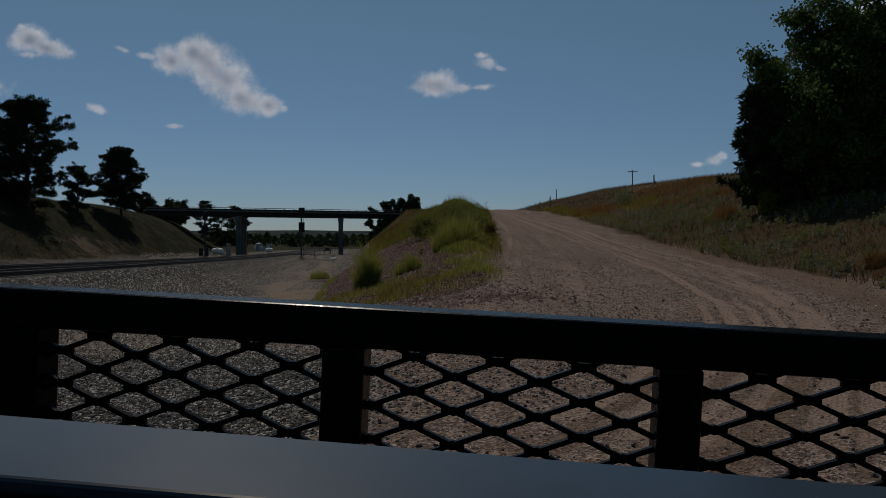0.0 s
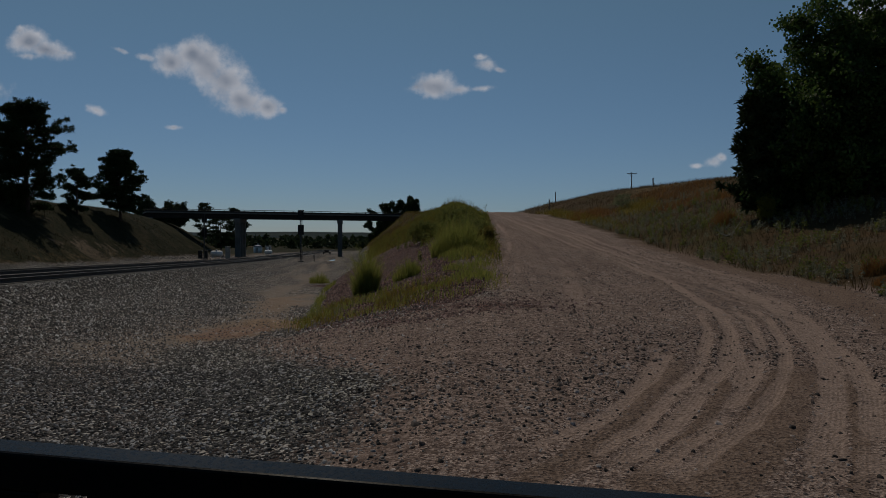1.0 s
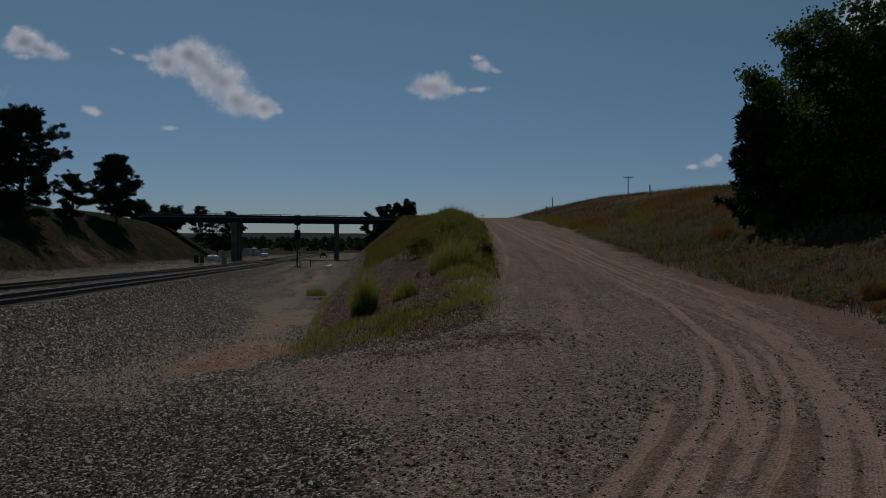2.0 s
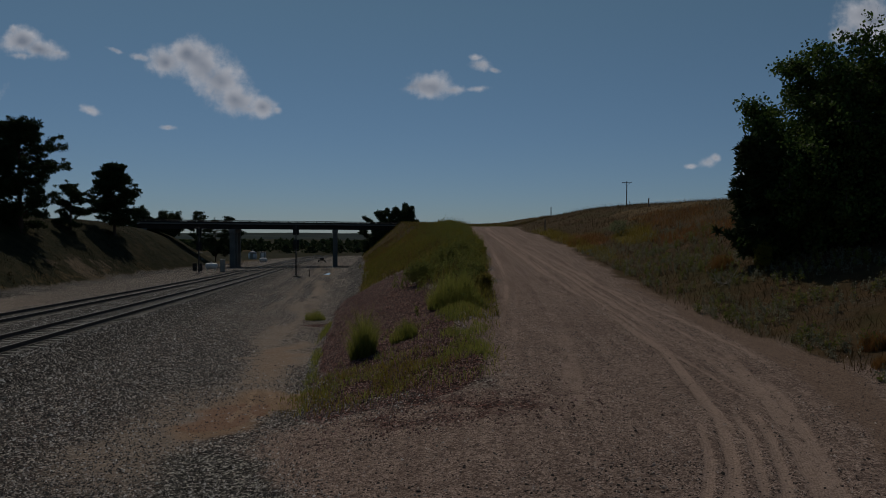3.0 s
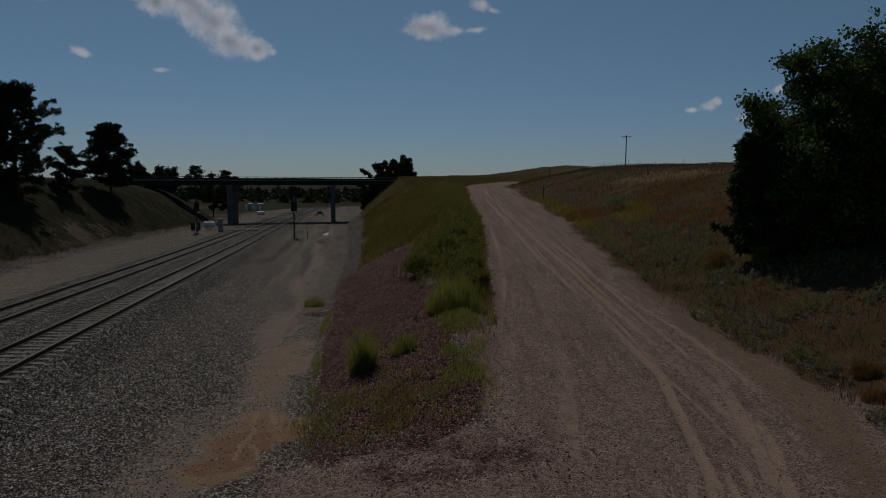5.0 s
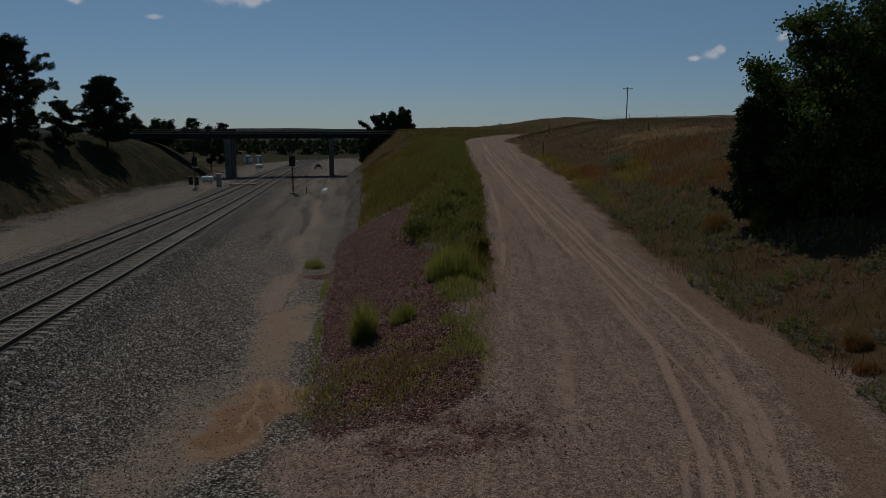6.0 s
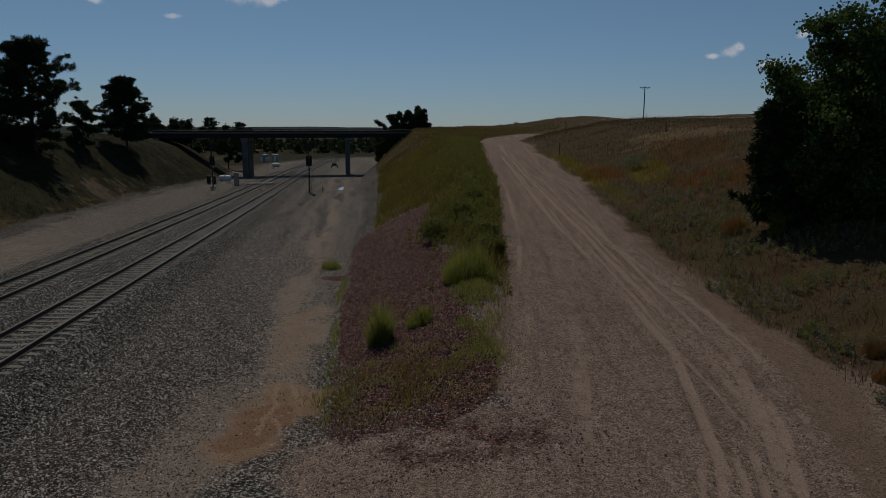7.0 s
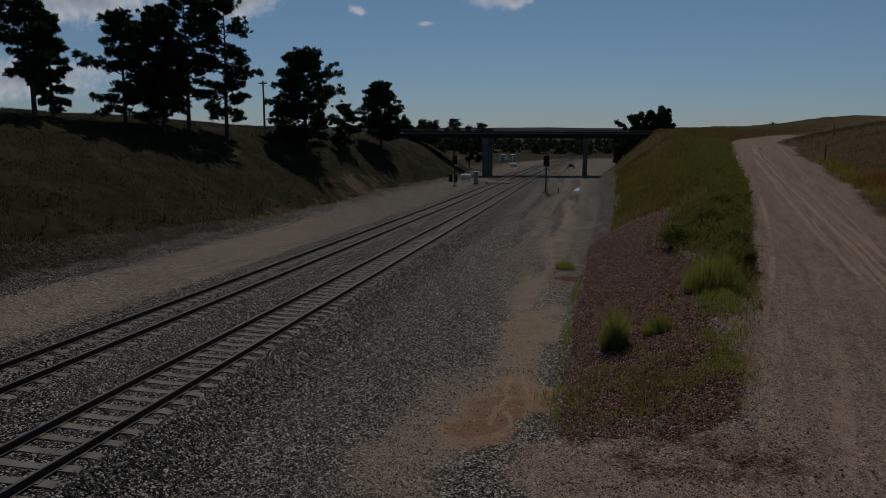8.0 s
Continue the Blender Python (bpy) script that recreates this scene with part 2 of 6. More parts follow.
def ground_material():
    n = Nodes("ground")
    cell, cell_small, chip = n.grey(n.cells(19.0)), n.grey(n.cells(42.0)), n.grey(n.cells(27.0))
    edge, clump = n.cells(19.0, "Distance"), n.grey(n.cells(9.5))
    big, mid, fine = n.noise(0.22, 5, 0.62), n.noise(1.3, 5, 0.65), n.noise(24.0, 5, 0.7)
    jitter = n.math("MULTIPLY", n.math("SUBTRACT", n.math("ADD", mid, n.math("MULTIPLY", fine, 0.6)), 0.8), 0.75)

    def zone(name, low=0.4, high=0.6):
        return n.ramp(n.math("ADD", n.attr(name), jitter), low, high)

    def crushed(dark, pale, spark, share=0.9):
        """Broken stone: most pieces dark, some pale, a few with a painted-in glint."""
        c = n.mix(n.ramp(cell, 0.30, 0.95), dark, pale)
        c = n.mix(n.ramp(cell_small, 0.55, 0.72, 0, 0.75), c, tuple(0.6 * v for v in dark))
        c = n.mix(n.ramp(clump, 0.40, 0.85, 0, 0.68), c, tuple(0.8 * v for v in dark))
        return n.mix(n.ramp(chip, share - 0.04, share, 0, 0.85), c, spark)

    # grey ballast and its pale and pink stones
    stone = crushed((0.012, 0.0125, 0.014), (0.46, 0.455, 0.45), (0.62, 0.61, 0.60), 0.91)
    stone = n.mix(n.ramp(n.noise(9.0, 3), 0.5, 0.65, 0, 0.32), stone, (0.20, 0.148, 0.14))
    stone = n.mix(n.ramp(big, 0.42, 0.62, 0, 0.3), stone, (0.13, 0.108, 0.102))
    # dark crushed ballast under the tracks
    bed = crushed((0.008, 0.0085, 0.010), (0.24, 0.24, 0.245), (0.50, 0.50, 0.50), 0.88)
    stone = n.mix(zone("bed"), stone, bed)
    # dusty track across the flats
    dust = n.mix(n.ramp(fine, 0.3, 0.75), (0.36, 0.305, 0.265), (0.21, 0.182, 0.16))
    dust = n.mix(n.ramp(cell, 0.55, 0.95, 0, 0.6), dust, (0.10, 0.09, 0.086))
    colour = n.mix(n.math("MULTIPLY", zone("dust", 0.1, 1.0), 0.8), stone, dust)
    # road: packed pink gravel with loose stones
    road = n.mix(n.ramp(mid, 0.3, 0.7), (0.31, 0.243, 0.219), (0.24, 0.187, 0.168))
    road = n.mix(n.ramp(cell_small, 0.52, 0.74, 0, 0.9), road, (0.085, 0.063, 0.058))
    road = n.mix(n.ramp(n.grey(n.cells(60.0)), 0.7, 0.88, 0, 0.7), road, (0.58, 0.49, 0.455))
    road = n.mix(n.ramp(n.noise(2.6, 4, 0.65, (1.0, 0.02, 1.0)), 0.46, 0.62, 0, 0.42), road, (0.14, 0.104, 0.095))
    road = n.mix(n.ramp(n.noise(4.0, 3, 0.6, (1.0, 0.015, 1.0)), 0.55, 0.7, 0, 0.3), road, (0.35, 0.285, 0.252))
    road = n.mix(n.ramp(cell, 0.68, 0.82, 0, 0.62), road, (0.085, 0.064, 0.058))
    road = n.mix(n.ramp(clump, 0.72, 0.9, 0, 0.4), road, (0.11, 0.083, 0.075))
    road = n.mix(n.ramp(chip, 0.88, 0.93, 0, 0.4), road, (0.48, 0.40, 0.37))
    road = n.mix(n.ramp(n.noise(0.9, 4, 0.6), 0.55, 0.72, 0, 0.35), road, (0.13, 0.098, 0.088))
    colour = n.mix(zone("road", 0.2, 0.8), colour, road)
    # bare brown earth between the wheel tracks
    bare = n.mix(n.ramp(fine, 0.3, 0.7), (0.25, 0.188, 0.153), (0.17, 0.126, 0.102))
    bare = n.mix(n.ramp(cell_small, 0.55, 0.75, 0, 0.75), bare, (0.085, 0.063, 0.055))
    colour = n.mix(n.math("MULTIPLY", zone("bare", 0.3, 0.8), 0.72), colour, bare)
    # wheel tracks, beaten smooth and pale, with the tyres' fine grooves
    groove = n.math("SINE", n.math("MULTIPLY", n.attr("groove"), 150.0))
    rut = n.mix(n.ramp(fine, 0.3, 0.7), (0.44, 0.352, 0.316), (0.31, 0.246, 0.22))
    rut = n.mix(n.ramp(cell_small, 0.68, 0.84, 0, 0.55), rut, (0.14, 0.108, 0.095))
    rut = n.mix(n.math("MULTIPLY", n.ramp(groove, -0.3, 0.7), n.ramp(n.noise(3.0, 3), 0.35, 0.6, 0.05, 0.4)), rut, (0.19, 0.148, 0.125))
    worn = n.ramp(n.math("ADD", n.attr("rut"), n.math("MULTIPLY", jitter, 0.6)), 0.28, 0.66)
    colour = n.mix(n.math("MULTIPLY", worn, 0.8), colour, rut)
    # darker fresh gravel
    fresh = crushed((0.022, 0.0235, 0.023), (0.42, 0.43, 0.42), (0.52, 0.53, 0.51), 0.9)
    colour = n.mix(n.math("MULTIPLY", zone("fresh", 0.3, 0.7), 0.9), colour, fresh)
    # red crushed rock
    red = crushed((0.026, 0.0125, 0.012), (0.25, 0.132, 0.122), (0.40, 0.30, 0.28), 0.93)
    colour = n.mix(zone("red"), colour, red)
    # orange sand, wet in its middle, with pale rills
    sand = n.mix(n.ramp(mid, 0.3, 0.7), (0.31, 0.222, 0.158), (0.24, 0.168, 0.118))
    wet = n.attr("wet")
    sand = n.mix(n.ramp(n.math("ADD", wet, n.math("MULTIPLY", jitter, 0.3)), 0.25, 0.6), sand, (0.225, 0.130, 0.082))
    sand = n.mix(n.ramp(n.math("ADD", n.attr("rill"), n.math("MULTIPLY", jitter, 0.4)), 0.4, 0.8, 0, 0.6), sand, (0.38, 0.285, 0.205))
    colour = n.mix(n.math("MULTIPLY", zone("sand", 0.15, 0.95), 0.85), colour, sand)
    # dry soil and thatch under the grass
    soil = n.mix(n.ramp(mid, 0.3, 0.7), (0.056, 0.042, 0.025), (0.105, 0.073, 0.044))
    soil = n.mix(n.ramp(big, 0.46, 0.68), soil, (0.068, 0.064, 0.030))
    colour = n.mix(zone("grass", 0.25, 0.85), colour, soil)
    colour = n.mix(n.math("MULTIPLY", zone("rust", 0.3, 0.7), 0.75), colour, n.mix(n.ramp(mid, 0.3, 0.7), (0.16, 0.072, 0.028), (0.095, 0.045, 0.02)))
    colour = n.mix(n.math("MULTIPLY", zone("gold", 0.3, 0.7), 0.8), colour, n.mix(n.ramp(mid, 0.3, 0.7), (0.155, 0.125, 0.026), (0.085, 0.078, 0.02)))
    # turf tones lowered: shade of the hill across the tracks is in them
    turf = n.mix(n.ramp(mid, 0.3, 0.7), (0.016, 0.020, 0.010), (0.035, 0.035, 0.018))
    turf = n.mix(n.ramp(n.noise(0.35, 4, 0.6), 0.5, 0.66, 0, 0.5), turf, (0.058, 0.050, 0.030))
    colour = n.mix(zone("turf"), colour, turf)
    colour = n.mix(n.math("MULTIPLY", zone("tan", 0.3, 0.7), 0.8), colour, n.mix(n.ramp(n.noise(5.0, 4), 0.35, 0.65), (0.23, 0.172, 0.10), (0.10, 0.076, 0.044)))
    # bare pale rock of the cut, darkened to hold the bank's shade
    rock = n.mix(n.ramp(n.noise(2.0, 6, 0.7, (1, 1, 2.5)), 0.35, 0.65), (0.17, 0.14, 0.105), (0.06, 0.05, 0.038))
    colour = n.mix(zone("rock"), colour, rock)
    packed = n.math("ADD", n.math("MULTIPLY", n.cells(42.0, "Distance"), 0.55), n.math("MULTIPLY", n.noise(55.0, 4, 0.7), 0.55))
    loose = n.math("ADD", n.math("MULTIPLY", edge, -1.2), n.math("MULTIPLY", fine, 0.9))
    hard = n.math("MAXIMUM", n.math("MAXIMUM", n.attr("road"), n.attr("sand")), n.attr("dust"), True)
    relief = n.math("ADD", n.math("MULTIPLY", packed, hard), n.math("MULTIPLY", loose, n.math("SUBTRACT", 1.0, hard)))
    rough = n.ramp(wet, 0.2, 0.8, 0.95, 0.6)
    colour = n.mix(1.0, colour, (0.93, 0.865, 0.785), "MULTIPLY")
    return n.done(colour, rough, relief, 0.03, 0, 0.04)


def rim_metal():
    n = Nodes("grey_rim")
    colour = n.mix(n.ramp(n.noise(14.0, 4), 0.3, 0.7), (0.030, 0.042, 0.058), (0.021, 0.029, 0.042))
    return n.done(colour, n.ramp(n.noise(9.0, 3), 0.3, 0.7, 0.26, 0.34), spec=0.4)


GROUND = ground_material()
STONES_GREY = pieces("ballast_stone", [(0.010, 0.010, 0.011), (0.021, 0.021, 0.022), (0.048, 0.049, 0.048), (0.12, 0.104, 0.098), (0.50, 0.49, 0.48)])
STONES_BALLAST = pieces("track_stone", [(0.008, 0.008, 0.009), (0.017, 0.017, 0.018), (0.036, 0.036, 0.037), (0.085, 0.082, 0.08), (0.52, 0.52, 0.52)])
STONES_ROAD = pieces("road_stone", [(0.016, 0.013, 0.012), (0.036, 0.028, 0.024), (0.095, 0.072, 0.063), (0.46, 0.39, 0.35)])
STONES_RED = pieces("red_stone", [(0.022, 0.011, 0.0105), (0.048, 0.024, 0.023), (0.10, 0.052, 0.048), (0.27, 0.18, 0.165)])
STONES_DARK = pieces("spoil_stone", [(0.025, 0.024, 0.022), (0.05, 0.047, 0.043), (0.10, 0.093, 0.082)])
RAIL_STEEL = surface("rusted_rail", (0.030, 0.021, 0.017), (0.045, 0.031, 0.025), 4, 80, 0.6, 0.001, 0.2)
RAIL_HEAD = surface("worn_rail_head", (0.14, 0.13, 0.125), (0.09, 0.082, 0.078), 3, 60, 0.45, 0.0005, 0.7)
TIE_CONCRETE = surface("tie_concrete", (0.19, 0.18, 0.164), (0.12, 0.113, 0.102), 1.5, 50, 0.9, 0.002, stain=(0.20, 0.165, 0.14))
BRIDGE_CONCRETE = surface("bridge_concrete", (0.17, 0.162, 0.147), (0.125, 0.119, 0.108), 0.6, 14, 0.9, 0.006, stain=(0.16, 0.15, 0.14))
BRIDGE_STEEL = surface("girder_steel", (0.026, 0.022, 0.020), (0.040, 0.032, 0.027), 0.8, 20, 0.75, 0.002, 0.3)
BLACK_PAINT = surface("black_paint", (0.005, 0.005, 0.005), (0.008, 0.008, 0.008), 8, 200, 0.3, 0.0001, spec=0.06)
GREY_METAL = rim_metal()
DARK_LID = surface("dark_lid", (0.006, 0.006, 0.007), (0.010, 0.010, 0.011), 10, 250, 0.9, 0.0004, spec=0.08)
RUBBER = surface("rubber", (0.02, 0.02, 0.02), (0.03, 0.03, 0.03), 8, 120, 0.85, 0.001)
SIGNAL_GREY = surface("signal_grey", (0.06, 0.06, 0.058), (0.04, 0.04, 0.04), 3, 40, 0.6, 0.001)
SIGNAL_BLACK = surface("signal_black", (0.010, 0.010, 0.010), (0.018, 0.018, 0.018), 3, 40, 0.7, 0.001)
GALVANISED = surface("galvanised_steel", (0.30, 0.31, 0.32), (0.22, 0.23, 0.24), 3, 60, 0.5, 0.0006, 0.7)
WHITE_PAINT = surface("white_paint", (0.78, 0.78, 0.76), (0.68, 0.68, 0.66), 1.2, 30, 0.5, 0.001, stain=(0.5, 0.47, 0.42))
CABINET_GREY = surface("cabinet_grey", (0.34, 0.33, 0.29), (0.28, 0.27, 0.24), 1.5, 30, 0.6, 0.001)
OLD_WOOD = surface("weathered_wood", (0.17, 0.135, 0.105), (0.11, 0.085, 0.065), 4, 60, 0.9, 0.003)
BARK_PINE = surface("pine_bark", (0.085, 0.05, 0.034), (0.05, 0.034, 0.026), 3, 22, 0.95, 0.02)
BARK_COTTON = surface("cottonwood_bark", (0.12, 0.10, 0.08), (0.07, 0.06, 0.048), 3, 22, 0.95, 0.02)
NEEDLES = leafy("pine_needles", [(0.020, 0.034, 0.014), (0.034, 0.052, 0.020), (0.046, 0.066, 0.026)], 0.12)
LEAVES = leafy("cottonwood_leaves", [(0.030, 0.058, 0.016), (0.052, 0.094, 0.024), (0.088, 0.14, 0.034), (0.13, 0.18, 0.045)], 0.42, 0.40)
FAR_LEAVES = leafy("far_foliage", [(0.030, 0.045, 0.020), (0.045, 0.062, 0.026), (0.06, 0.075, 0.032)], 0.2)
GRASS_BERM = leafy("roadside_grass", [(0.095, 0.098, 0.020), (0.165, 0.155, 0.031), (0.235, 0.198, 0.046), (0.34, 0.26, 0.085)], 0.52)
GRASS_DRY = leafy("dry_grass", [(0.085, 0.056, 0.022), (0.13, 0.083, 0.031), (0.078, 0.072, 0.021), (0.24, 0.16, 0.07)], 0.36)
# grass across the tracks: the slope's shade is mixed into these tones
GRASS_SHADE = leafy("shaded_dry_grass", [(0.016, 0.017, 0.008), (0.026, 0.025, 0.012), (0.021, 0.025, 0.009), (0.060, 0.048, 0.026)], 0.10)
GRASS_RUST = leafy("rusty_grass", [(0.18, 0.085, 0.03), (0.25, 0.125, 0.043), (0.20, 0.135, 0.05)], 0.42)
GRASS_GOLD = leafy("golden_grass", [(0.17, 0.13, 0.028), (0.24, 0.18, 0.038), (0.15, 0.14, 0.03)], 0.5)
GRASS_SOFT = leafy("soft_grass", [(0.15, 0.175, 0.038), (0.22, 0.235, 0.054), (0.32, 0.29, 0.085)], 0.60)
GRASS_HILL = leafy("hill_grass", [(0.054, 0.037, 0.018), (0.098, 0.062, 0.027), (0.068, 0.054, 0.022), (0.18, 0.122, 0.058)], 0.22)
GRASS_TAN = leafy("tan_grass", [(0.20, 0.145, 0.078), (0.30, 0.225, 0.13), (0.16, 0.115, 0.06)], 0.3)
GRASS_OLIVE = leafy("olive_grass", [(0.085, 0.085, 0.020), (0.135, 0.122, 0.029), (0.18, 0.14, 0.038), (0.28, 0.21, 0.065)], 0.48)
# dull tones for growth across the tracks, lowered for the slope's shade
GRASS_DULL = leafy("dull_grass", [(0.05, 0.04, 0.02), (0.08, 0.062, 0.03), (0.06, 0.055, 0.022)], 0.25)
GRASS_YELLOW = leafy("yellow_weed", [(0.14, 0.135, 0.026), (0.20, 0.18, 0.035), (0.12, 0.13, 0.028)], 0.5)
WEED_LEAF = leafy("weed_leaf", [(0.10, 0.118, 0.030), (0.155, 0.168, 0.045), (0.22, 0.21, 0.062)], 0.52)
PALE_LEAF = leafy("pale_leaf", [(0.10, 0.125, 0.06), (0.17, 0.20, 0.10), (0.33, 0.35, 0.22)], 0.45)
WEED_GREY = leafy("grey_weed", [(0.13, 0.14, 0.095), (0.20, 0.20, 0.14), (0.30, 0.28, 0.21)], 0.45)
DEAD_TWIG = surface("dead_twig", (0.36, 0.33, 0.28), (0.24, 0.21, 0.175), 8, 80, 0.9, 0.001)
# base colour kept pale to stand in for the puddle's bright reflection
WATER = Nodes("puddle_water").done((0.40, 0.38, 0.35), 0.06, None, spec=0.6)


# ---------------------------------------------------------------- lie of the land
def lerp(y, *pairs):
    """Straight lines between pairs of (y, value)."""
    return np.interp(y, [p[0] for p in pairs], [p[1] for p in pairs])


def smooth(a, b, v):
    t = np.clip((v - a) / (b - a), 0, 1)
    return t * t * (3 - 2 * t)


def ease(r):
    return np.where(r < 0.7, r, 0.7 + 0.3 * (1 - np.exp(-(np.maximum(r, 0.7) - 0.7) / 0.3)))


# The site plan (lower-case x, y) is drawn slightly foreshortened; these turn it into metres (X, Y) and back.
LEVEL = 1.6
TRACK_GAP = 4.27


def to_plan(X, Y):
    k = 1 + 0.0014 * np.clip(Y, 0, 2500) + 0.004 * np.clip(X, -90, 130)
    return X / k, Y / k, k


def grow(x, y):
    return 1 / np.clip(1 - 0.0014 * np.maximum(y, 0) - 0.004 * x, 0.3, 1.5)


def to_world(x, y):
    k = grow(x, y)
    return x * k, y * k


# left rail of the near track, in metres
def rail_x(Y):
    v = np.clip(Y - 60, 0, 240)
    return -11.559 - 0.13922 * Y - 8.69e-5 * v ** 2 + 9.1e-7 * v ** 3


def rail_z(Y):
    v = np.clip(Y - 60, 0, 240)
    return 0.8185 - 0.02758 * np.clip(Y, -400, 300) + 4.28e-5 * v ** 2


def beside_rail(x, y):
    """Metres to the right of the near track's left rail, for a place on the plan."""
    X, Y = to_world(x, y)
    return X - rail_x(Y)


def flat_z(y):
    return lerp(y, (-60, 0.2), (0, -0.15), (8, -0.5), (20, -0.86), (30, -0.98), (45, -1.2), (68, -1.7), (100, -2.15), (123, -2.5), (160, -3.2), (400, -4.5))


def road_z(y):
    return lerp(y, (-60, -0.3), (0, -0.05), (6, 0.0), (10, 0.06), (15, 0.2), (19, 0.36), (24, 0.66), (31, 1.15), (36, 1.58), (48, 2.4), (62, 3.3), (80, 4.1), (92, 4.38), (120, 4.55), (200, 5.0), (600, 6.0))


def road_left(y):
    return lerp(y, (-60, -2), (8, 0.5), (14, 1.6), (21, 2.0), (33, 2.4), (48, 3.1), (88, 3.3), (105, 5.0), (125, 11.0), (150, 24), (600, 300))


def road_right(y):
    return lerp(y, (-60, 10), (10, 10.2), (20, 10.2), (27, 9.4), (42, 9.6), (88, 9.0), (105, 11.0), (125, 17.5), (150, 30), (600, 306))


def toe_x(y):
    return lerp(y, (-60, -4), (8, -3.2), (17, -3.4), (22.5, -4.1), (28.4, -4.9), (44, -6.4), (68, -8.6), (123, -15.5), (145, -17), (600, -40))


def foot_x(y):
    return lerp(y, (-60, -27), (10, -30), (24, -30.7), (34, -31.7), (50, -34.0), (77, -38.7), (92, -40.8), (105, -41.5), (118, -41.5), (130, -41.6), (150, -45), (190, -60), (260, -120), (600, -400))


def land(X, Y):
    """Height of the ground at X, Y on the plan's scale, with the plan's x, y and its scale."""
    X, Y = np.asarray(X, float), np.asarray(Y, float)
    x, y, k = to_plan(X, Y)
    flat, road = flat_z(y), road_z(y)
    xr, bed = rail_x(Y), LEVEL + (rail_z(Y) - 0.212 - LEVEL) / k
    # ballast shoulder on both sides of the two tracks
    d = X - (xr + 1.5)
    right_side = np.where(d < 0.75, bed, bed - 0.55 * np.minimum(d - 0.75, 0.9) - 0.115 * np.maximum(d - 1.65, 0))
    right_side = np.maximum(right_side, np.minimum(flat, bed - 0.02))
    e = (xr - TRACK_GAP) - X
    left_low = bed - lerp(y, (90, 0.42), (110, 0.06), (150, 0.06), (200, 0.4))
    left_side = np.where(e < 0.75, bed, np.maximum(bed - 0.5 * (e - 0.75), left_low))
    z = np.where(X > xr - 1.5, right_side, left_side)
    # shoulder of the road: toe, crown with weeds, road
    toe, rl, rr = toe_x(y), road_left(y), road_right(y)
    crown = road + 0.5 * smooth(16, 34, y) * (1 - smooth(75, 95, y)) + 0.7 * smooth(100, 125, y)
    cx = rl - lerp(y, (10, 0.4), (20, 0.8), (36, 1.8), (80, 2.5), (100, 6.5), (125, 17.5), (150, 32), (200, 60))
    up = flat + (crown - flat) * np.clip((x - toe) / np.maximum(cx - toe, 0.5), 0, 1) ** lerp(y, (8, 0.8), (30, 0.9), (60, 1.0))
    top = crown + (road - crown) * smooth(0, 1, (x - cx) / np.maximum(rl - cx, 0.1))
    side = np.where(x < cx, up, top)
    z = np.where(x > toe, side, z)
    # hill beyond the road
    g = np.maximum(x - rr, 0)
    plateau = lerp(y, (40, 6.1), (60, 6.25), (80, 6.6), (100, 6.95), (150, 7.5), (240, 8.4)) + 0.008 * np.maximum(g - 20, 0) + 2.4 * np.exp(-((x - 70) / 60) ** 2 - ((y - 300) / 90) ** 2)
    slope = lerp(y, (0, 0.16), (15, 0.26), (25, 0.34), (70, 0.305), (100, 0.18), (140, 0.05), (260, 0.03))
    rise = slope * g
    cap = np.maximum(plateau - road, 0.3)
    rise = cap * ease(rise / cap)
    z = np.where(x > rr, road + rise, z)
    # hill on the far side of the tracks
    f = np.maximum(foot_x(y) - x, 0)
    top_z = lerp(y, (-60, 10.2), (40, 9.8), (70, 9.0), (95, 7.4), (112, 6.2), (128, 5.8), (160, 4.6), (220, 1.0), (300, -3.2), (600, -4))
    cap = np.maximum(top_z - left_low, 0.3)
    rise = lerp(y, (0, 0.40), (50, 0.46), (90, 0.62), (115, 0.75), (140, 0.6)) * f
    rise = cap * ease(rise / cap)
    z = np.where(f > 0, left_low + rise, z)
    # valley beyond the bridge
    far = smooth(165, 230, y)
    valley = bed - 0.25 + 0.0 * x
    z = np.where(x < toe + 6, z * (1 - far) + valley * far, z)
    return z, x, y, k


# ---------------------------------------------------------------- small helpers for meshes
def part(name, bm, material, parent=None, label=""):
    """Links a bmesh as one mesh object, under a thing or a part."""
    me = bpy.data.meshes.new(name)
    bm.to_mesh(me)
    bm.free()
    me.materials.append(material)
    ob = new(name, me)
    if parent is not None:
        ob.parent = parent
    if label:
        tagged(ob, label)
    return ob


def mesh_of(name, verts, faces, material, smooth_shade=False):
    me = bpy.data.meshes.new(name)
    me.from_pydata(verts, [], faces)
    me.materials.append(material)
    if smooth_shade:
        me.polygons.foreach_set("use_smooth", [True] * len(me.polygons))
    return me


def add_box(bm, lo, hi, bevel=0.0, m=None):
    c = [(a + b) / 2 for a, b in zip(lo, hi)]
    s = [abs(b - a) for a, b in zip(lo, hi)]
    made = bmesh.ops.create_cube(bm, size=1.0, matrix=Matrix.Translation(c) @ Matrix.Diagonal((*s, 1)))
    vs = made["verts"]
    if bevel:
        edges = list({e for v in vs for e in v.link_edges})
        got = bmesh.ops.bevel(bm, geom=edges, offset=bevel, segments=2, profile=0.5, affect="EDGES")
        vs = list({v for f in got["faces"] for v in f.verts} | {v for v in vs if v.is_valid})
    if m is not None:
        bmesh.ops.transform(bm, matrix=m, verts=vs)
    return bm


def box(lo, hi, bevel=0.0, m=None):
    return add_box(bmesh.new(), lo, hi, bevel, m)


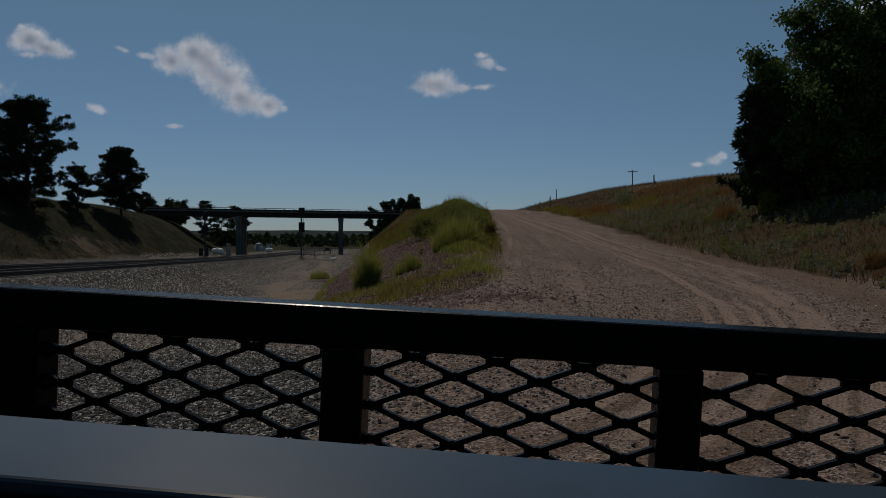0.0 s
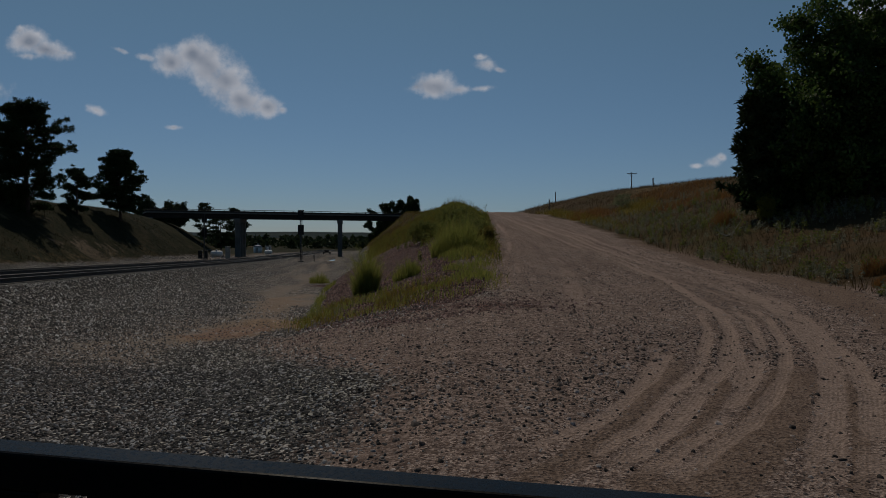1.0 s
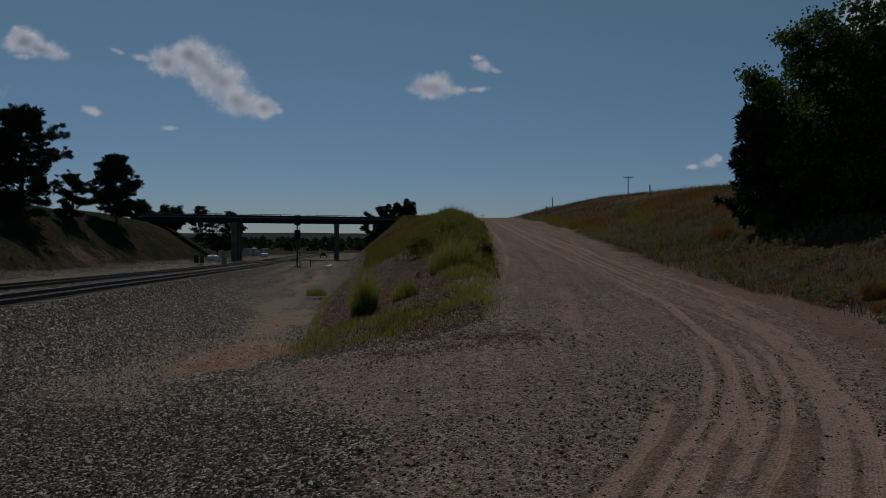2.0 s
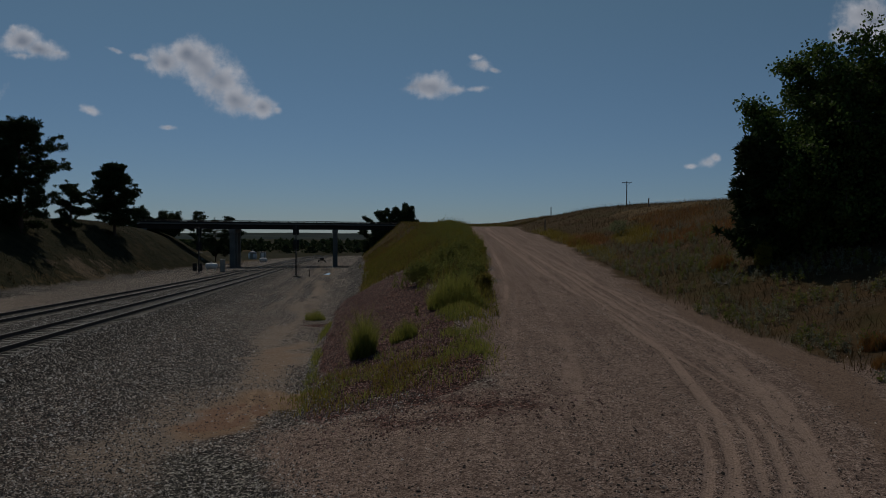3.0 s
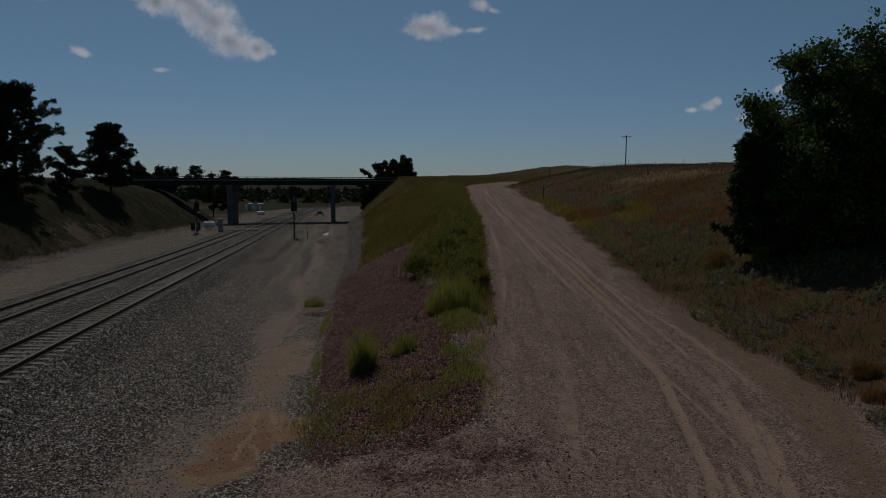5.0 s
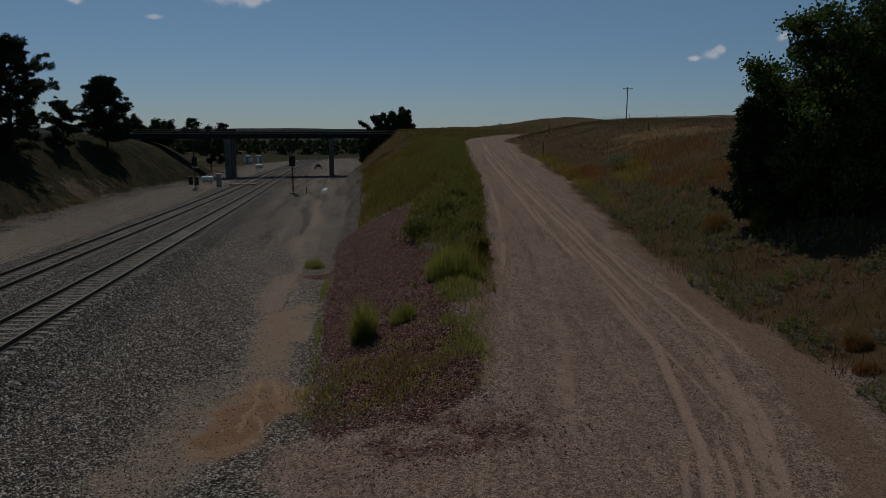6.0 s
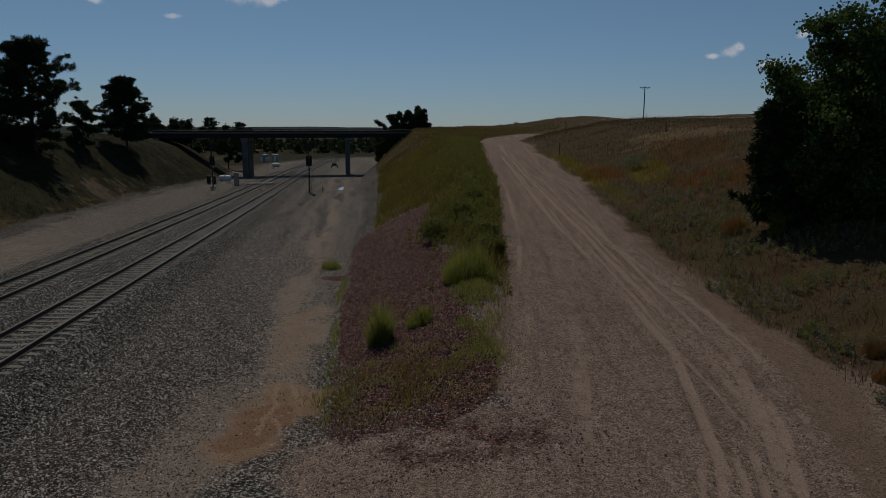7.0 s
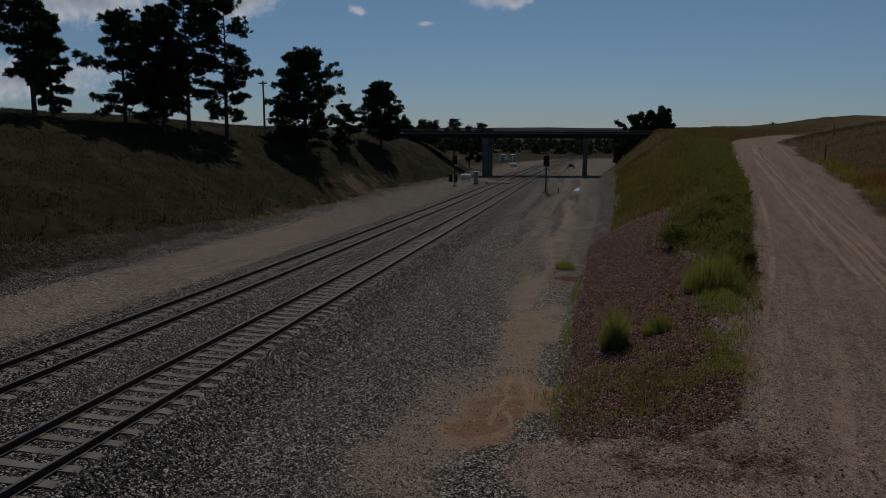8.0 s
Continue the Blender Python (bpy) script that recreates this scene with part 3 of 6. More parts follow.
def add_tube(bm, a, b, ra, rb=None, sides=10):
    """A tapered round bar from a to b."""
    a, b = Vector(a), Vector(b)
    d = b - a
    m = Matrix.Translation((a + b) / 2) @ d.to_track_quat("Z", "Y").to_matrix().to_4x4()
    bmesh.ops.create_cone(bm, cap_ends=True, segments=sides, radius1=ra, radius2=ra if rb is None else rb, depth=d.length, matrix=m)
    return bm


def tube(a, b, ra, rb=None, sides=10):
    return add_tube(bmesh.new(), a, b, ra, rb, sides)


def mesh_np(name, verts, faces, material, smooth_shade=False):
    """A large mesh straight from arrays; all faces have the same number of corners."""
    me = bpy.data.meshes.new(name)
    n, k = faces.shape
    me.vertices.add(len(verts))
    me.vertices.foreach_set("co", np.ascontiguousarray(verts, dtype=np.float32).ravel())
    me.loops.add(n * k)
    me.loops.foreach_set("vertex_index", np.ascontiguousarray(faces, dtype=np.int32).ravel())
    me.polygons.add(n)
    me.polygons.foreach_set("loop_start", np.arange(0, n * k, k, dtype=np.int32))
    if smooth_shade:
        me.polygons.foreach_set("use_smooth", np.ones(n, dtype=bool))
    me.materials.append(material)
    me.update(calc_edges=True)
    return me


def lattice(x, y, seed):
    """Smooth value noise, 0 to 1, in steps of one metre."""
    xi, yi = np.floor(x).astype(np.int64), np.floor(y).astype(np.int64)
    fx, fy = x - xi, y - yi
    fx, fy = fx * fx * (3 - 2 * fx), fy * fy * (3 - 2 * fy)

    def rnd(i, j):
        h = (i * 374761393 + j * 668265263 + seed * 974634211) & 0x7FFFFFFF
        h = ((h ^ (h >> 13)) * 1274126177) & 0x7FFFFFFF
        return ((h ^ (h >> 16)) & 0xFFFF) / 65535.0

    return (rnd(xi, yi) * (1 - fx) + rnd(xi + 1, yi) * fx) * (1 - fy) + (rnd(xi, yi + 1) * (1 - fx) + rnd(xi + 1, yi + 1) * fx) * fy


def fbm(x, y, size, seed=0, octaves=4):
    total, amp, norm = 0.0, 1.0, 0.0
    for k in range(octaves):
        total = total + amp * lattice(np.asarray(x, float) / size * 2 ** k + 17.3 * k, np.asarray(y, float) / size * 2 ** k - 9.1 * k, seed + k)
        norm += amp
        amp *= 0.5
    return total / norm


# wheel tracks: (half width, strength, points of y and x)
RUTS = (
    (0.085, 0.95, ((5.14, 0.83), (5.83, 1.33), (7.04, 1.98), (8.86, 2.74), (11.0, 3.48))),
    (0.075, 0.90, ((4.6, 0.4), (5.54, 1.03), (6.34, 1.55), (7.78, 2.38), (9.23, 3.05), (11.0, 3.76))),
    (0.085, 0.95, ((4.2, 0.61), (4.96, 1.14), (5.99, 1.78), (7.38, 2.55), (8.68, 3.28), (11.0, 4.24), (15.2, 5.36))),
    (0.10, 1.00, ((4.2, 0.86), (4.96, 1.40), (5.99, 2.06), (7.38, 2.84), (8.68, 3.60), (11.0, 4.58), (15.2, 5.74))),
    (0.085, 0.95, ((4.2, 1.08), (4.95, 1.65), (5.90, 2.37), (7.02, 3.09), (8.18, 3.74), (10.03, 4.60), (12.4, 5.42), (16, 6.2))),
    (0.09, 1.00, ((4.2, 1.33), (4.95, 1.92), (5.90, 2.66), (7.02, 3.40), (8.18, 4.07), (10.03, 4.94), (12.4, 5.78), (16, 6.6))),
    (0.15, 1.00, ((4.0, 2.3), (4.80, 2.72), (5.80, 3.29), (7.01, 3.98), (8.33, 4.68), (10.24, 5.47), (13.85, 6.60), (18.5, 7.68), (22, 8.1))),
    (0.12, 1.00, ((4.0, 2.6), (4.80, 3.06), (5.80, 3.66), (7.11, 4.41), (8.82, 5.21), (11.21, 6.07), (14.71, 7.13), (18.5, 8.0))),
    (0.07, 0.90, ((7.14, 3.02), (8.34, 3.66), (10.26, 4.39), (13.88, 5.43), (17.9, 6.22))),
    (0.13, 0.80, ((12.3, 5.10), (15.7, 5.69), (19.4, 6.22), (23.5, 6.12), (28.5, 6.0), (35.8, 5.4), (48.5, 5.05), (66.0, 4.77), (100, 6.4))),
    (0.12, 0.82, ((13.1, 6.07), (15.6, 6.79), (18.5, 7.02), (23.4, 6.88), (30.3, 6.6), (42.0, 6.06), (57.3, 5.5), (75, 5.4), (100, 7.0))),
    (0.12, 0.70, ((13.5, 7.39), (16.2, 8.11), (19.2, 8.41), (22.7, 8.36), (27.5, 7.81), (33.3, 7.23), (43.9, 6.67), (66, 6.4))),
    (0.26, 0.34, ((12.4, 2.40), (16.5, 3.14), (22.4, 4.03), (30.4, 4.67), (40.4, 4.86), (60, 4.4))),
    (0.24, 0.36, ((12.3, 4.07), (15.2, 4.56), (19.4, 4.96), (24.8, 5.05), (36, 4.7))),
    (0.12, 0.55, ((16, 1.4), (21.5, 1.93), (26.4, 2.46), (31.5, 3.06), (38.9, 3.44), (60, 4.0))),
    (0.11, 0.52, ((18, 2.1), (21.5, 2.35), (26.4, 2.9), (31.5, 3.5), (38.9, 3.85))),
    (0.08, 0.62, ((14.0, 5.75), (19.4, 6.55), (23.5, 6.45), (28.5, 6.3), (35.8, 5.68), (48.5, 5.3), (66.0, 5.0))),
    (0.08, 0.60, ((14.0, 6.75), (18.5, 7.38), (23.4, 7.22), (30.3, 6.92), (42.0, 6.36), (57.3, 5.8))),
    (0.06, 0.70, ((14.0, 6.4), (22.0, 6.4), (30.0, 6.25), (45.0, 5.9), (70.0, 5.8), (90.0, 6.4))),
    (0.08, 0.60, ((20.0, 7.6), (31.4, 7.3), (44.3, 7.4), (61.8, 7.4), (100.0, 8.8), (125, 14.5))),
)
BARE = (
    (0.13, ((4.2, 0.5), (4.96, 1.06), (6.07, 1.72), (7.51, 2.43), (9.23, 3.25), (10.5, 3.7))),
    (0.07, ((4.5, 1.35), (5.26, 1.84), (5.98, 2.31), (7.14, 2.96), (8.35, 3.48), (9.6, 3.9))),
    (0.26, ((4.0, 1.4), (4.81, 2.06), (5.97, 2.90), (7.36, 3.83), (8.33, 4.36), (10.0, 5.1))),
    (0.06, ((4.4, 2.7), (5.11, 3.15), (5.80, 3.54), (7.00, 4.19), (8.32, 4.82), (9.5, 5.35))),
    (0.48, ((3.5, 3.9), (5.5, 5.1), (8.0, 6.4), (12.0, 8.0), (17.0, 9.2), (24.0, 9.1), (34.0, 9.0))),
)


def rut_mask(x, y, grooves=False):
    """How far wheel tracks cover x, y; with grooves also how far across its track a place lies."""
    total = np.zeros_like(np.asarray(x, float))
    across = np.zeros_like(total)
    for k, (wide, strength, line) in enumerate(RUTS):
        line_x, line_y = [p[1] for p in line], [p[0] for p in line]
        centre = np.interp(y, line_y, line_x) + 0.015 * np.sin(np.asarray(y) * 0.9 + k)
        slope = np.interp(y, [(a + b) / 2 for a, b in zip(line_y, line_y[1:])], np.diff(line_x) / np.diff(line_y))
        d = (x - centre) / np.sqrt(1 + slope ** 2)
        ends = smooth(line_y[0] - 0.2, line_y[0] + 1.0, y) * (1 - smooth(line_y[-1] * 0.75, line_y[-1], y))
        worn = 0.28 + 0.9 * fbm(x, y, 0.9, 60 + k, 3) if k < 9 else 1.4 * fbm(x * 2, y * 0.4, 2.2, 60 + k, 2) + 0.12
        one = strength * ends * worn * np.clip(2.6 - 2.1 * np.abs(d) / wide, 0, 1)
        one = one * (0.86 + 0.34 * smooth(0.36, 0.58, fbm(x, y, 0.32, 40 + k, 3)))
        across = np.where(one > total, d, across)
        total = np.maximum(total, one)
    return (total, across) if grooves else total


def bare_mask(x, y):
    total = np.zeros_like(np.asarray(x, float))
    for wide, line in BARE:
        centre = np.interp(y, [p[0] for p in line], [p[1] for p in line]) + wide * 1.6 * (fbm(x, y, 1.4, 87, 3) - 0.5)
        ends = smooth(line[0][0] - 1, line[0][0], y) * (1 - smooth(line[-1][0] - 3, line[-1][0], y))
        total = np.maximum(total, ends * np.clip(1.9 - 1.4 * np.abs(x - centre) / (1.25 * wide), 0, 1))
    return total


def ellipse(x, y, cx, cy, a, b, turn=0.0):
    c, s = math.cos(turn), math.sin(turn)
    dx, dy = x - cx, y - cy
    return 1 - np.sqrt(((dx * c + dy * s) / a) ** 2 + ((dy * c - dx * s) / b) ** 2)


def zones(x, y):
    """How far each kind of ground covers x, y, 0 to 1."""
    toe, rl, rr, foot, xr = toe_x(y), road_left(y), road_right(y), foot_x(y), x - beside_rail(x, y)
    wob = 0.7 * (fbm(x, y, 3.0, 5) - 0.5)
    xw, yw = x + 1.8 * (fbm(x, y, 2.0, 70) - 0.5), y + 3.0 * (fbm(x, y, 2.6, 71) - 0.5)
    z = {}
    on_road = smooth(-0.7, 0.7, x - rl + 0.9 * (1 - smooth(22, 28, y)) + 2 * wob + 2.2 * (fbm(x, y, 1.3, 88, 3) - 0.5) * (1 - smooth(30, 50, y))) * smooth(-1.3, -0.3, rr - x + 2 * wob)
    near = 1 - smooth(14, 18, y)
    open_ground = near * smooth(-1.2, 1.2, x - lerp(y, (-30, -4), (4, -0.9), (7, -0.6), (9, -1.4), (12, -2.8), (15, -4.0), (18, -4.0)))
    z["road"] = np.maximum(on_road * (1 - smooth(120, 132, y)), open_ground * (1 - smooth(-0.5, 0.5, x - rr)))
    rut, z["groove"] = rut_mask(x, y, True)
    z["rut"] = np.maximum(rut, 1.0 * np.clip(1.8 * ellipse(xw, yw, 3.6, 2.6, 3.4, 2.4), 0, 1)) * z["road"]
    hill = smooth(-1.3, 0.7, x - rr + 3.4 * wob)
    gravelly = np.clip(1.6 * ellipse(x, y, 12.2, 20.5, 3.2, 10.5), 0, 1) * smooth(0.36, 0.56, fbm(x, y, 1.2, 89, 3))
    hill = hill * (1 - 0.22 * gravelly)
    left_hill = smooth(-0.5, 1.5, foot - 0.5 - x + 2 * wob)
    berm_grass = smooth(toe, toe + 0.5, x) * (1 - smooth(rl - 0.3, rl + 0.5, x)) * smooth(22, 30, y + 4 * wob)
    right_edge = lerp(y, (14, 1.8), (21, 0.9), (28, -0.3), (34, -0.9), (42, -1.2), (48, -2.0), (52, -4.0))
    red = smooth(-0.5, 0.35, x - toe - 0.45 + wob) * smooth(-0.9, 0.9, right_edge - x + 4.0 * wob) * smooth(13.5, 17, y + 3 * wob) * (1 - smooth(46, 52, y))
    red = np.maximum(red, 1.2 * np.clip(ellipse(x, y, -5.0, 36.2, 2.2, 0.75, -0.2) * 3, 0, 1))
    red = np.maximum(red, 0.5 * np.clip(ellipse(x, y, 0.3, 14.6, 4.0, 2.6, 0.0) * 1.6, 0, 1))
    z["red"] = red
    z["bare"] = bare_mask(x, y) * (0.9 + 0.25 * smooth(0.35, 0.6, fbm(x, y, 0.8, 90, 3)))
    z["fresh"] = np.clip(1.8 * ellipse(xw, yw, -2.8, 10.2, 1.55, 6.0, 0.43), 0, 1) + np.clip(2 * ellipse(x, y, -4.15, 24.0, 0.35, 6.0, 0.13), 0, 0.8)
    # the darkened turf covers this hill and stands for its shade
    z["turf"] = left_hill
    gravel_side = smooth(-0.3, 0.5, x - toe) * smooth(-0.4, 0.4, toe + lerp(y, (38, 0.2), (50, 1.2), (70, 1.8), (120, 2.6)) - x + 2 * wob) * smooth(36, 44, y)
    z["fresh"] = np.maximum(z["fresh"], 0.8 * gravel_side * (1 - smooth(0.4, 0.6, fbm(x, y, 2.5, 75) + 0.1)))
    berm_grass = berm_grass * (1 - gravel_side)
    z["grass"] = np.maximum(np.maximum(hill, left_hill), berm_grass * 0.9 * (1 - np.clip(red * 1.2, 0, 1)))
    z["rock"] = np.clip(1.3 * ellipse(x, y, foot + 0.0 * x - 3.0, 84, 6.0, 28), 0, 1) * smooth(0.44, 0.60, fbm(x + 0.5 * y, y * 0.6, 4.0, 31)) * 0.6
    flat_mid = (toe + xr + 4.5) / 2 + 1.2
    dust = 0.7 * np.clip(1.2 - np.abs(x - flat_mid) / 1.8, 0, 1) * smooth(24, 30, y) * (1 - smooth(150, 190, y))
    dust = np.maximum(dust, 0.62 * np.clip(1.15 - np.abs(x - (flat_mid - 2.0)) / 0.9, 0, 1) * smooth(27, 40, y) * (1 - smooth(150, 190, y)))
    streak = smooth(0.35, 0.62, fbm(x * 3.2 + 0.42 * y, y * 0.25, 2.0, 72))
    dust = dust * streak
    dust = np.maximum(dust, np.clip(1.6 * ellipse(xw, yw, -5.7, 25, 1.5, 9, 0.10), 0, 1))
    dust = np.maximum(dust, np.clip(1.5 * ellipse(xw, yw, -5.9, 16, 1.9, 7, 0.1), 0, 0.8))
    left_lane = smooth(0.3, 1.0, (xr - TRACK_GAP - 2.2) - x) * smooth(0.2, 1.2, x - foot)
    z["dust"] = np.maximum(dust, left_lane * (1 - 0.75 * smooth(36, 85, y)) * (0.28 + 0.45 * fbm(x * 2.0 + 0.26 * y, y * 0.3, 3.0, 73)))
    d = x - xr
    z["bed"] = smooth(-7.6, -6.6, d + wob) * (1 - smooth(2.6, 4.6, d + 2 * wob))
    z["bed"] = np.maximum(z["bed"], 0.75 * smooth(0.48, 0.62, fbm(x * 2.2 + 0.29 * y, y * 0.18, 2.4, 74)) * smooth(26, 50, y) * (x < toe) * (x > xr) * (1 - smooth(150, 180, y)))
    z["bed"] = np.maximum(z["bed"], gravel_side * smooth(0.4, 0.6, fbm(x, y, 2.5, 75) + 0.1))
    z["bed"] = np.maximum(z["bed"], 0.9 * smooth(-0.8, 0.2, foot - x + wob) * (1 - left_hill))
    sand = np.clip(2.0 * ellipse(xw, yw, -4.85, 18.1, 1.3, 3.0, 0.16), 0, 1)
    sand = np.maximum(sand, 0.48 * np.clip(1.8 * ellipse(xw, yw, -5.8, 26.0, 1.0, 7.5, 0.08), 0, 1))
    sand = np.maximum(sand, np.clip(2.2 * ellipse(xw, yw, -3.9, 18.9, 0.8, 1.5, 0), 0, 1))
    z["sand"] = sand
    rill = np.zeros_like(sand)
    for line in (((16.8, -4.75), (18.4, -4.95), (20.5, -5.15), (23.0, -5.6)), ((17.0, -4.2), (17.6, -4.45), (18.6, -4.9)), ((19.0, -4.3), (20.2, -4.6), (22.0, -5.3))):
        mid_x = np.interp(y, [p[0] for p in line], [p[1] for p in line]) + 0.3 * (fbm(x * 0, y, 0.9, 81, 2) - 0.5)
        rill = np.maximum(rill, np.clip(1.7 - np.abs(x - mid_x) / 0.075, 0, 1) * smooth(line[0][0] - 0.3, line[0][0] + 0.2, y) * (1 - smooth(line[-1][0] - 0.6, line[-1][0], y)))
    z["rill"] = rill
    z["wet"] = np.clip(2.4 * ellipse(x, y, -5.2, 17.6, 1.15, 2.2, -0.1), 0, 1) * smooth(0.3, 0.5, fbm(x, y, 1.4, 3))
    ragged = 1.3 * (fbm(x, y, 2.2, 84, 3) - 0.5)
    z["rust"] = np.clip(2 * ellipse(x, y, 10.6, 51.5, 1.5, 5.5, 0.1) + ragged, 0, 1) + np.clip(1.8 * ellipse(x, y, 14.6, 40.5, 2.2, 4.0) + ragged, 0, 0.8) + np.clip(1.6 * ellipse(x, y, 16.5, 49.5, 2.6, 7.0) + ragged, 0, 0.45)
    z["gold"] = np.clip(2 * ellipse(x, y, 13.0, 47.6, 1.7, 4.6, -0.15) + ragged, 0, 1) + np.clip(1.6 - np.abs(x - rr - 0.5) / 0.5 + ragged, 0, 1) * smooth(38, 44, y) * (1 - smooth(64, 72, y))
    tan = np.clip(1.8 * ellipse(x, y, 19.5, 59.0, 6.5, 6.5, 0.3) + 1.6 * ragged, 0, 1)
    below = foot - x
    strip = lerp(y, (20, 4.0), (38, 2.9), (48, 1.4), (70, 1.6), (90, 2.0))
    tan = np.maximum(tan, 0.5 * np.clip(1.4 - np.abs(below - strip) / 1.1, 0, 1) * smooth(0.42, 0.56, fbm(x, y, 5.0, 85)) * smooth(28, 36, y) * (1 - smooth(92, 100, y)))
    tan = np.maximum(tan, 0.45 * (below > 6) * smooth(0.6, 0.68, fbm(x + 0.3 * y, y * 0.45, 5.0, 86)) * smooth(45, 60, y) * (1 - smooth(95, 105, y)))
    z["tan"] = tan
    yard = np.clip(1.6 - np.abs(x - xr - 2) / 16, 0, 1) * (1 - smooth(215, 260, y))
    z["grass"] = np.maximum(z["grass"], smooth(150, 185, y) * (x < toe + 6) * (1 - yard))
    z["turf"] = np.maximum(z["turf"], smooth(300, 380, y))
    z["grass"] = np.maximum(z["grass"], smooth(122, 134, y) * (x > toe + 6))
    z["grass"] = np.maximum(z["grass"], smooth(280, 340, y))
    z["turf"] = np.maximum(z["turf"], 0.9 * smooth(180, 230, y) * (x < toe + 6) * (1 - yard) * smooth(0.3, 0.55, fbm(x, y, 50.0, 8)))
    return z


def spread(lo, hi, *bands):
    """Grid lines: bands of (from, to, step), growing steps outside."""
    out = [bands[0][0]]
    for a, b, s in bands:
        out += list(np.arange(a + s, b + s / 2, s))
    s = bands[0][2]
    low, v = [], bands[0][0]
    while v > lo:
        s *= 1.25
        v -= s
        low.append(v)
    s, v, high = bands[-1][2], out[-1], []
    while v < hi:
        s *= 1.2
        v += s
        high.append(v)
    return np.array(low[::-1] + out + high)


def surface_z(X, Y):
    """The ground in metres, with its small unevenness."""
    z, x, y, k = land(X, Y)
    rr = road_right(y)
    hill = smooth(0, 4, x - rr) + smooth(0, 4, foot_x(y) - x)
    z = z + hill * (0.5 * (fbm(x, y, 6.0, 40) - 0.5) + 0.22 * (fbm(x, y, 1.6, 41, 2) - 0.5))
    z = z + smooth(1.5, 6, foot_x(y) - x) * (1.3 * (fbm(x, y, 11.0, 46, 3) - 0.5) + 0.7 * (fbm(x + 0.4 * y, y * 0.5, 3.5, 47, 3) - 0.5)) * (1 - smooth(105, 120, y))
    open_ground = (1 - np.clip(hill, 0, 1)) * smooth(1.3, 2.0, X - rail_x(Y) - 1.5)
    z = z + open_ground * (0.10 * (fbm(x, y, 2.4, 42) - 0.5) + 0.05 * (fbm(x, y, 0.6, 43, 2) - 0.5))
    berm = smooth(0, 1, x - toe_x(y)) * (1 - smooth(-1, 0, x - road_left(y))) * smooth(16, 20, y)
    z = z + berm * 0.35 * (fbm(x, y, 2.2, 44) - 0.5)
    z = z - 0.035 * rut_mask(x, y)
    rock = np.clip(1.3 * ellipse(x, y, foot_x(y) - 3.0, 84, 4.5, 20), 0, 1)
    z = z + rock * 0.9 * (fbm(x, y, 2.5, 45) - 0.5)
    z = z - 0.05 * np.clip(2.0 * ellipse(x, y, -5.2, 17.6, 1.3, 2.6, -0.1), 0, 1)
    ridge = 4.6 * np.exp(-((X - 47) / 21) ** 2 - ((Y - 255) / 45) ** 2)
    return LEVEL + (z - LEVEL) * k + ridge


def build_ground():
    gx = spread(-2600, 2600, (-70, -34, 1.0), (-34, -18, 0.5), (-18, -7.5, 0.3), (-7.5, -3, 0.1), (-3, -0.5, 0.2), (-0.5, 7, 0.055), (7, 9.5, 0.1), (9.5, 14, 0.2), (14, 36, 0.5), (36, 60, 1.0))
    gy = spread(-60, 4200, (-6, 4, 0.5), (4, 10, 0.07), (10, 18, 0.12), (18, 42, 0.2), (42, 95, 0.45), (95, 160, 1.0))
    X, Y = np.meshgrid(gx, gy)
    Z = surface_z(X, Y)
    nx, ny = len(gx), len(gy)
    verts = np.stack([X, Y, Z], -1).reshape(-1, 3)
    i = (np.arange(ny - 1)[:, None] * nx + np.arange(nx - 1)[None, :]).ravel()
    faces = np.stack([i, i + 1, i + nx + 1, i + nx], -1)
    me = mesh_np("ground", verts, faces, GROUND, True)
    for name, values in zones(*to_plan(X, Y)[:2]).items():
        a = me.attributes.new(name, "FLOAT", "POINT")
        a.data.foreach_set("value", np.ascontiguousarray(values, dtype=np.float32).ravel())
    tagged(new("ground", me), "gravel flats, dirt road and grassy hills", "ground", kind="structure")


build_ground()


def spot(x, y):
    """The place in metres, on the ground, of a point of the plan."""
    X, Y = to_world(x, y)
    return float(X), float(Y), float(surface_z(np.array([X], float), np.array([Y], float))[0])


def height(X, Y):
    return float(surface_z(np.array([X], float), np.array([Y], float))[0])


# ---------------------------------------------------------------- railway
def track_frame(Y, offset):
    """Axes at Y of a line that runs offset metres beside the near track's left rail: across, along, up."""
    along = Vector((float(rail_x(Y + 1) - rail_x(Y - 1)), 2.0, float(rail_z(Y + 1) - rail_z(Y - 1)))).normalized()
    across = Vector((along.y, -along.x, 0)).normalized()
    up = across.cross(along)
    origin = Vector((float(rail_x(Y)), Y, float(rail_z(Y)))) + across * offset
    return Matrix((
        (across.x, along.x, up.x, origin.x), (across.y, along.y, up.y, origin.y), (across.z, along.z, up.z, origin.z), (0, 0, 0, 1)))


TRACK_TURN = math.atan(0.13922)          # tracks lean to the left of straight ahead
RAIL_FROM, RAIL_TO = -30.0, 300.0
RAIL_SHAPE = ((-0.07, -0.172), (0.07, -0.172), (0.07, -0.160), (0.012, -0.140), (0.009, -0.045), (0.036, -0.035), (0.036, -0.006), (0.030, 0.0), (-0.030, 0.0), (-0.036, -0.006), (-0.036, -0.035), (-0.009, -0.045), (-0.012, -0.140), (-0.07, -0.160))


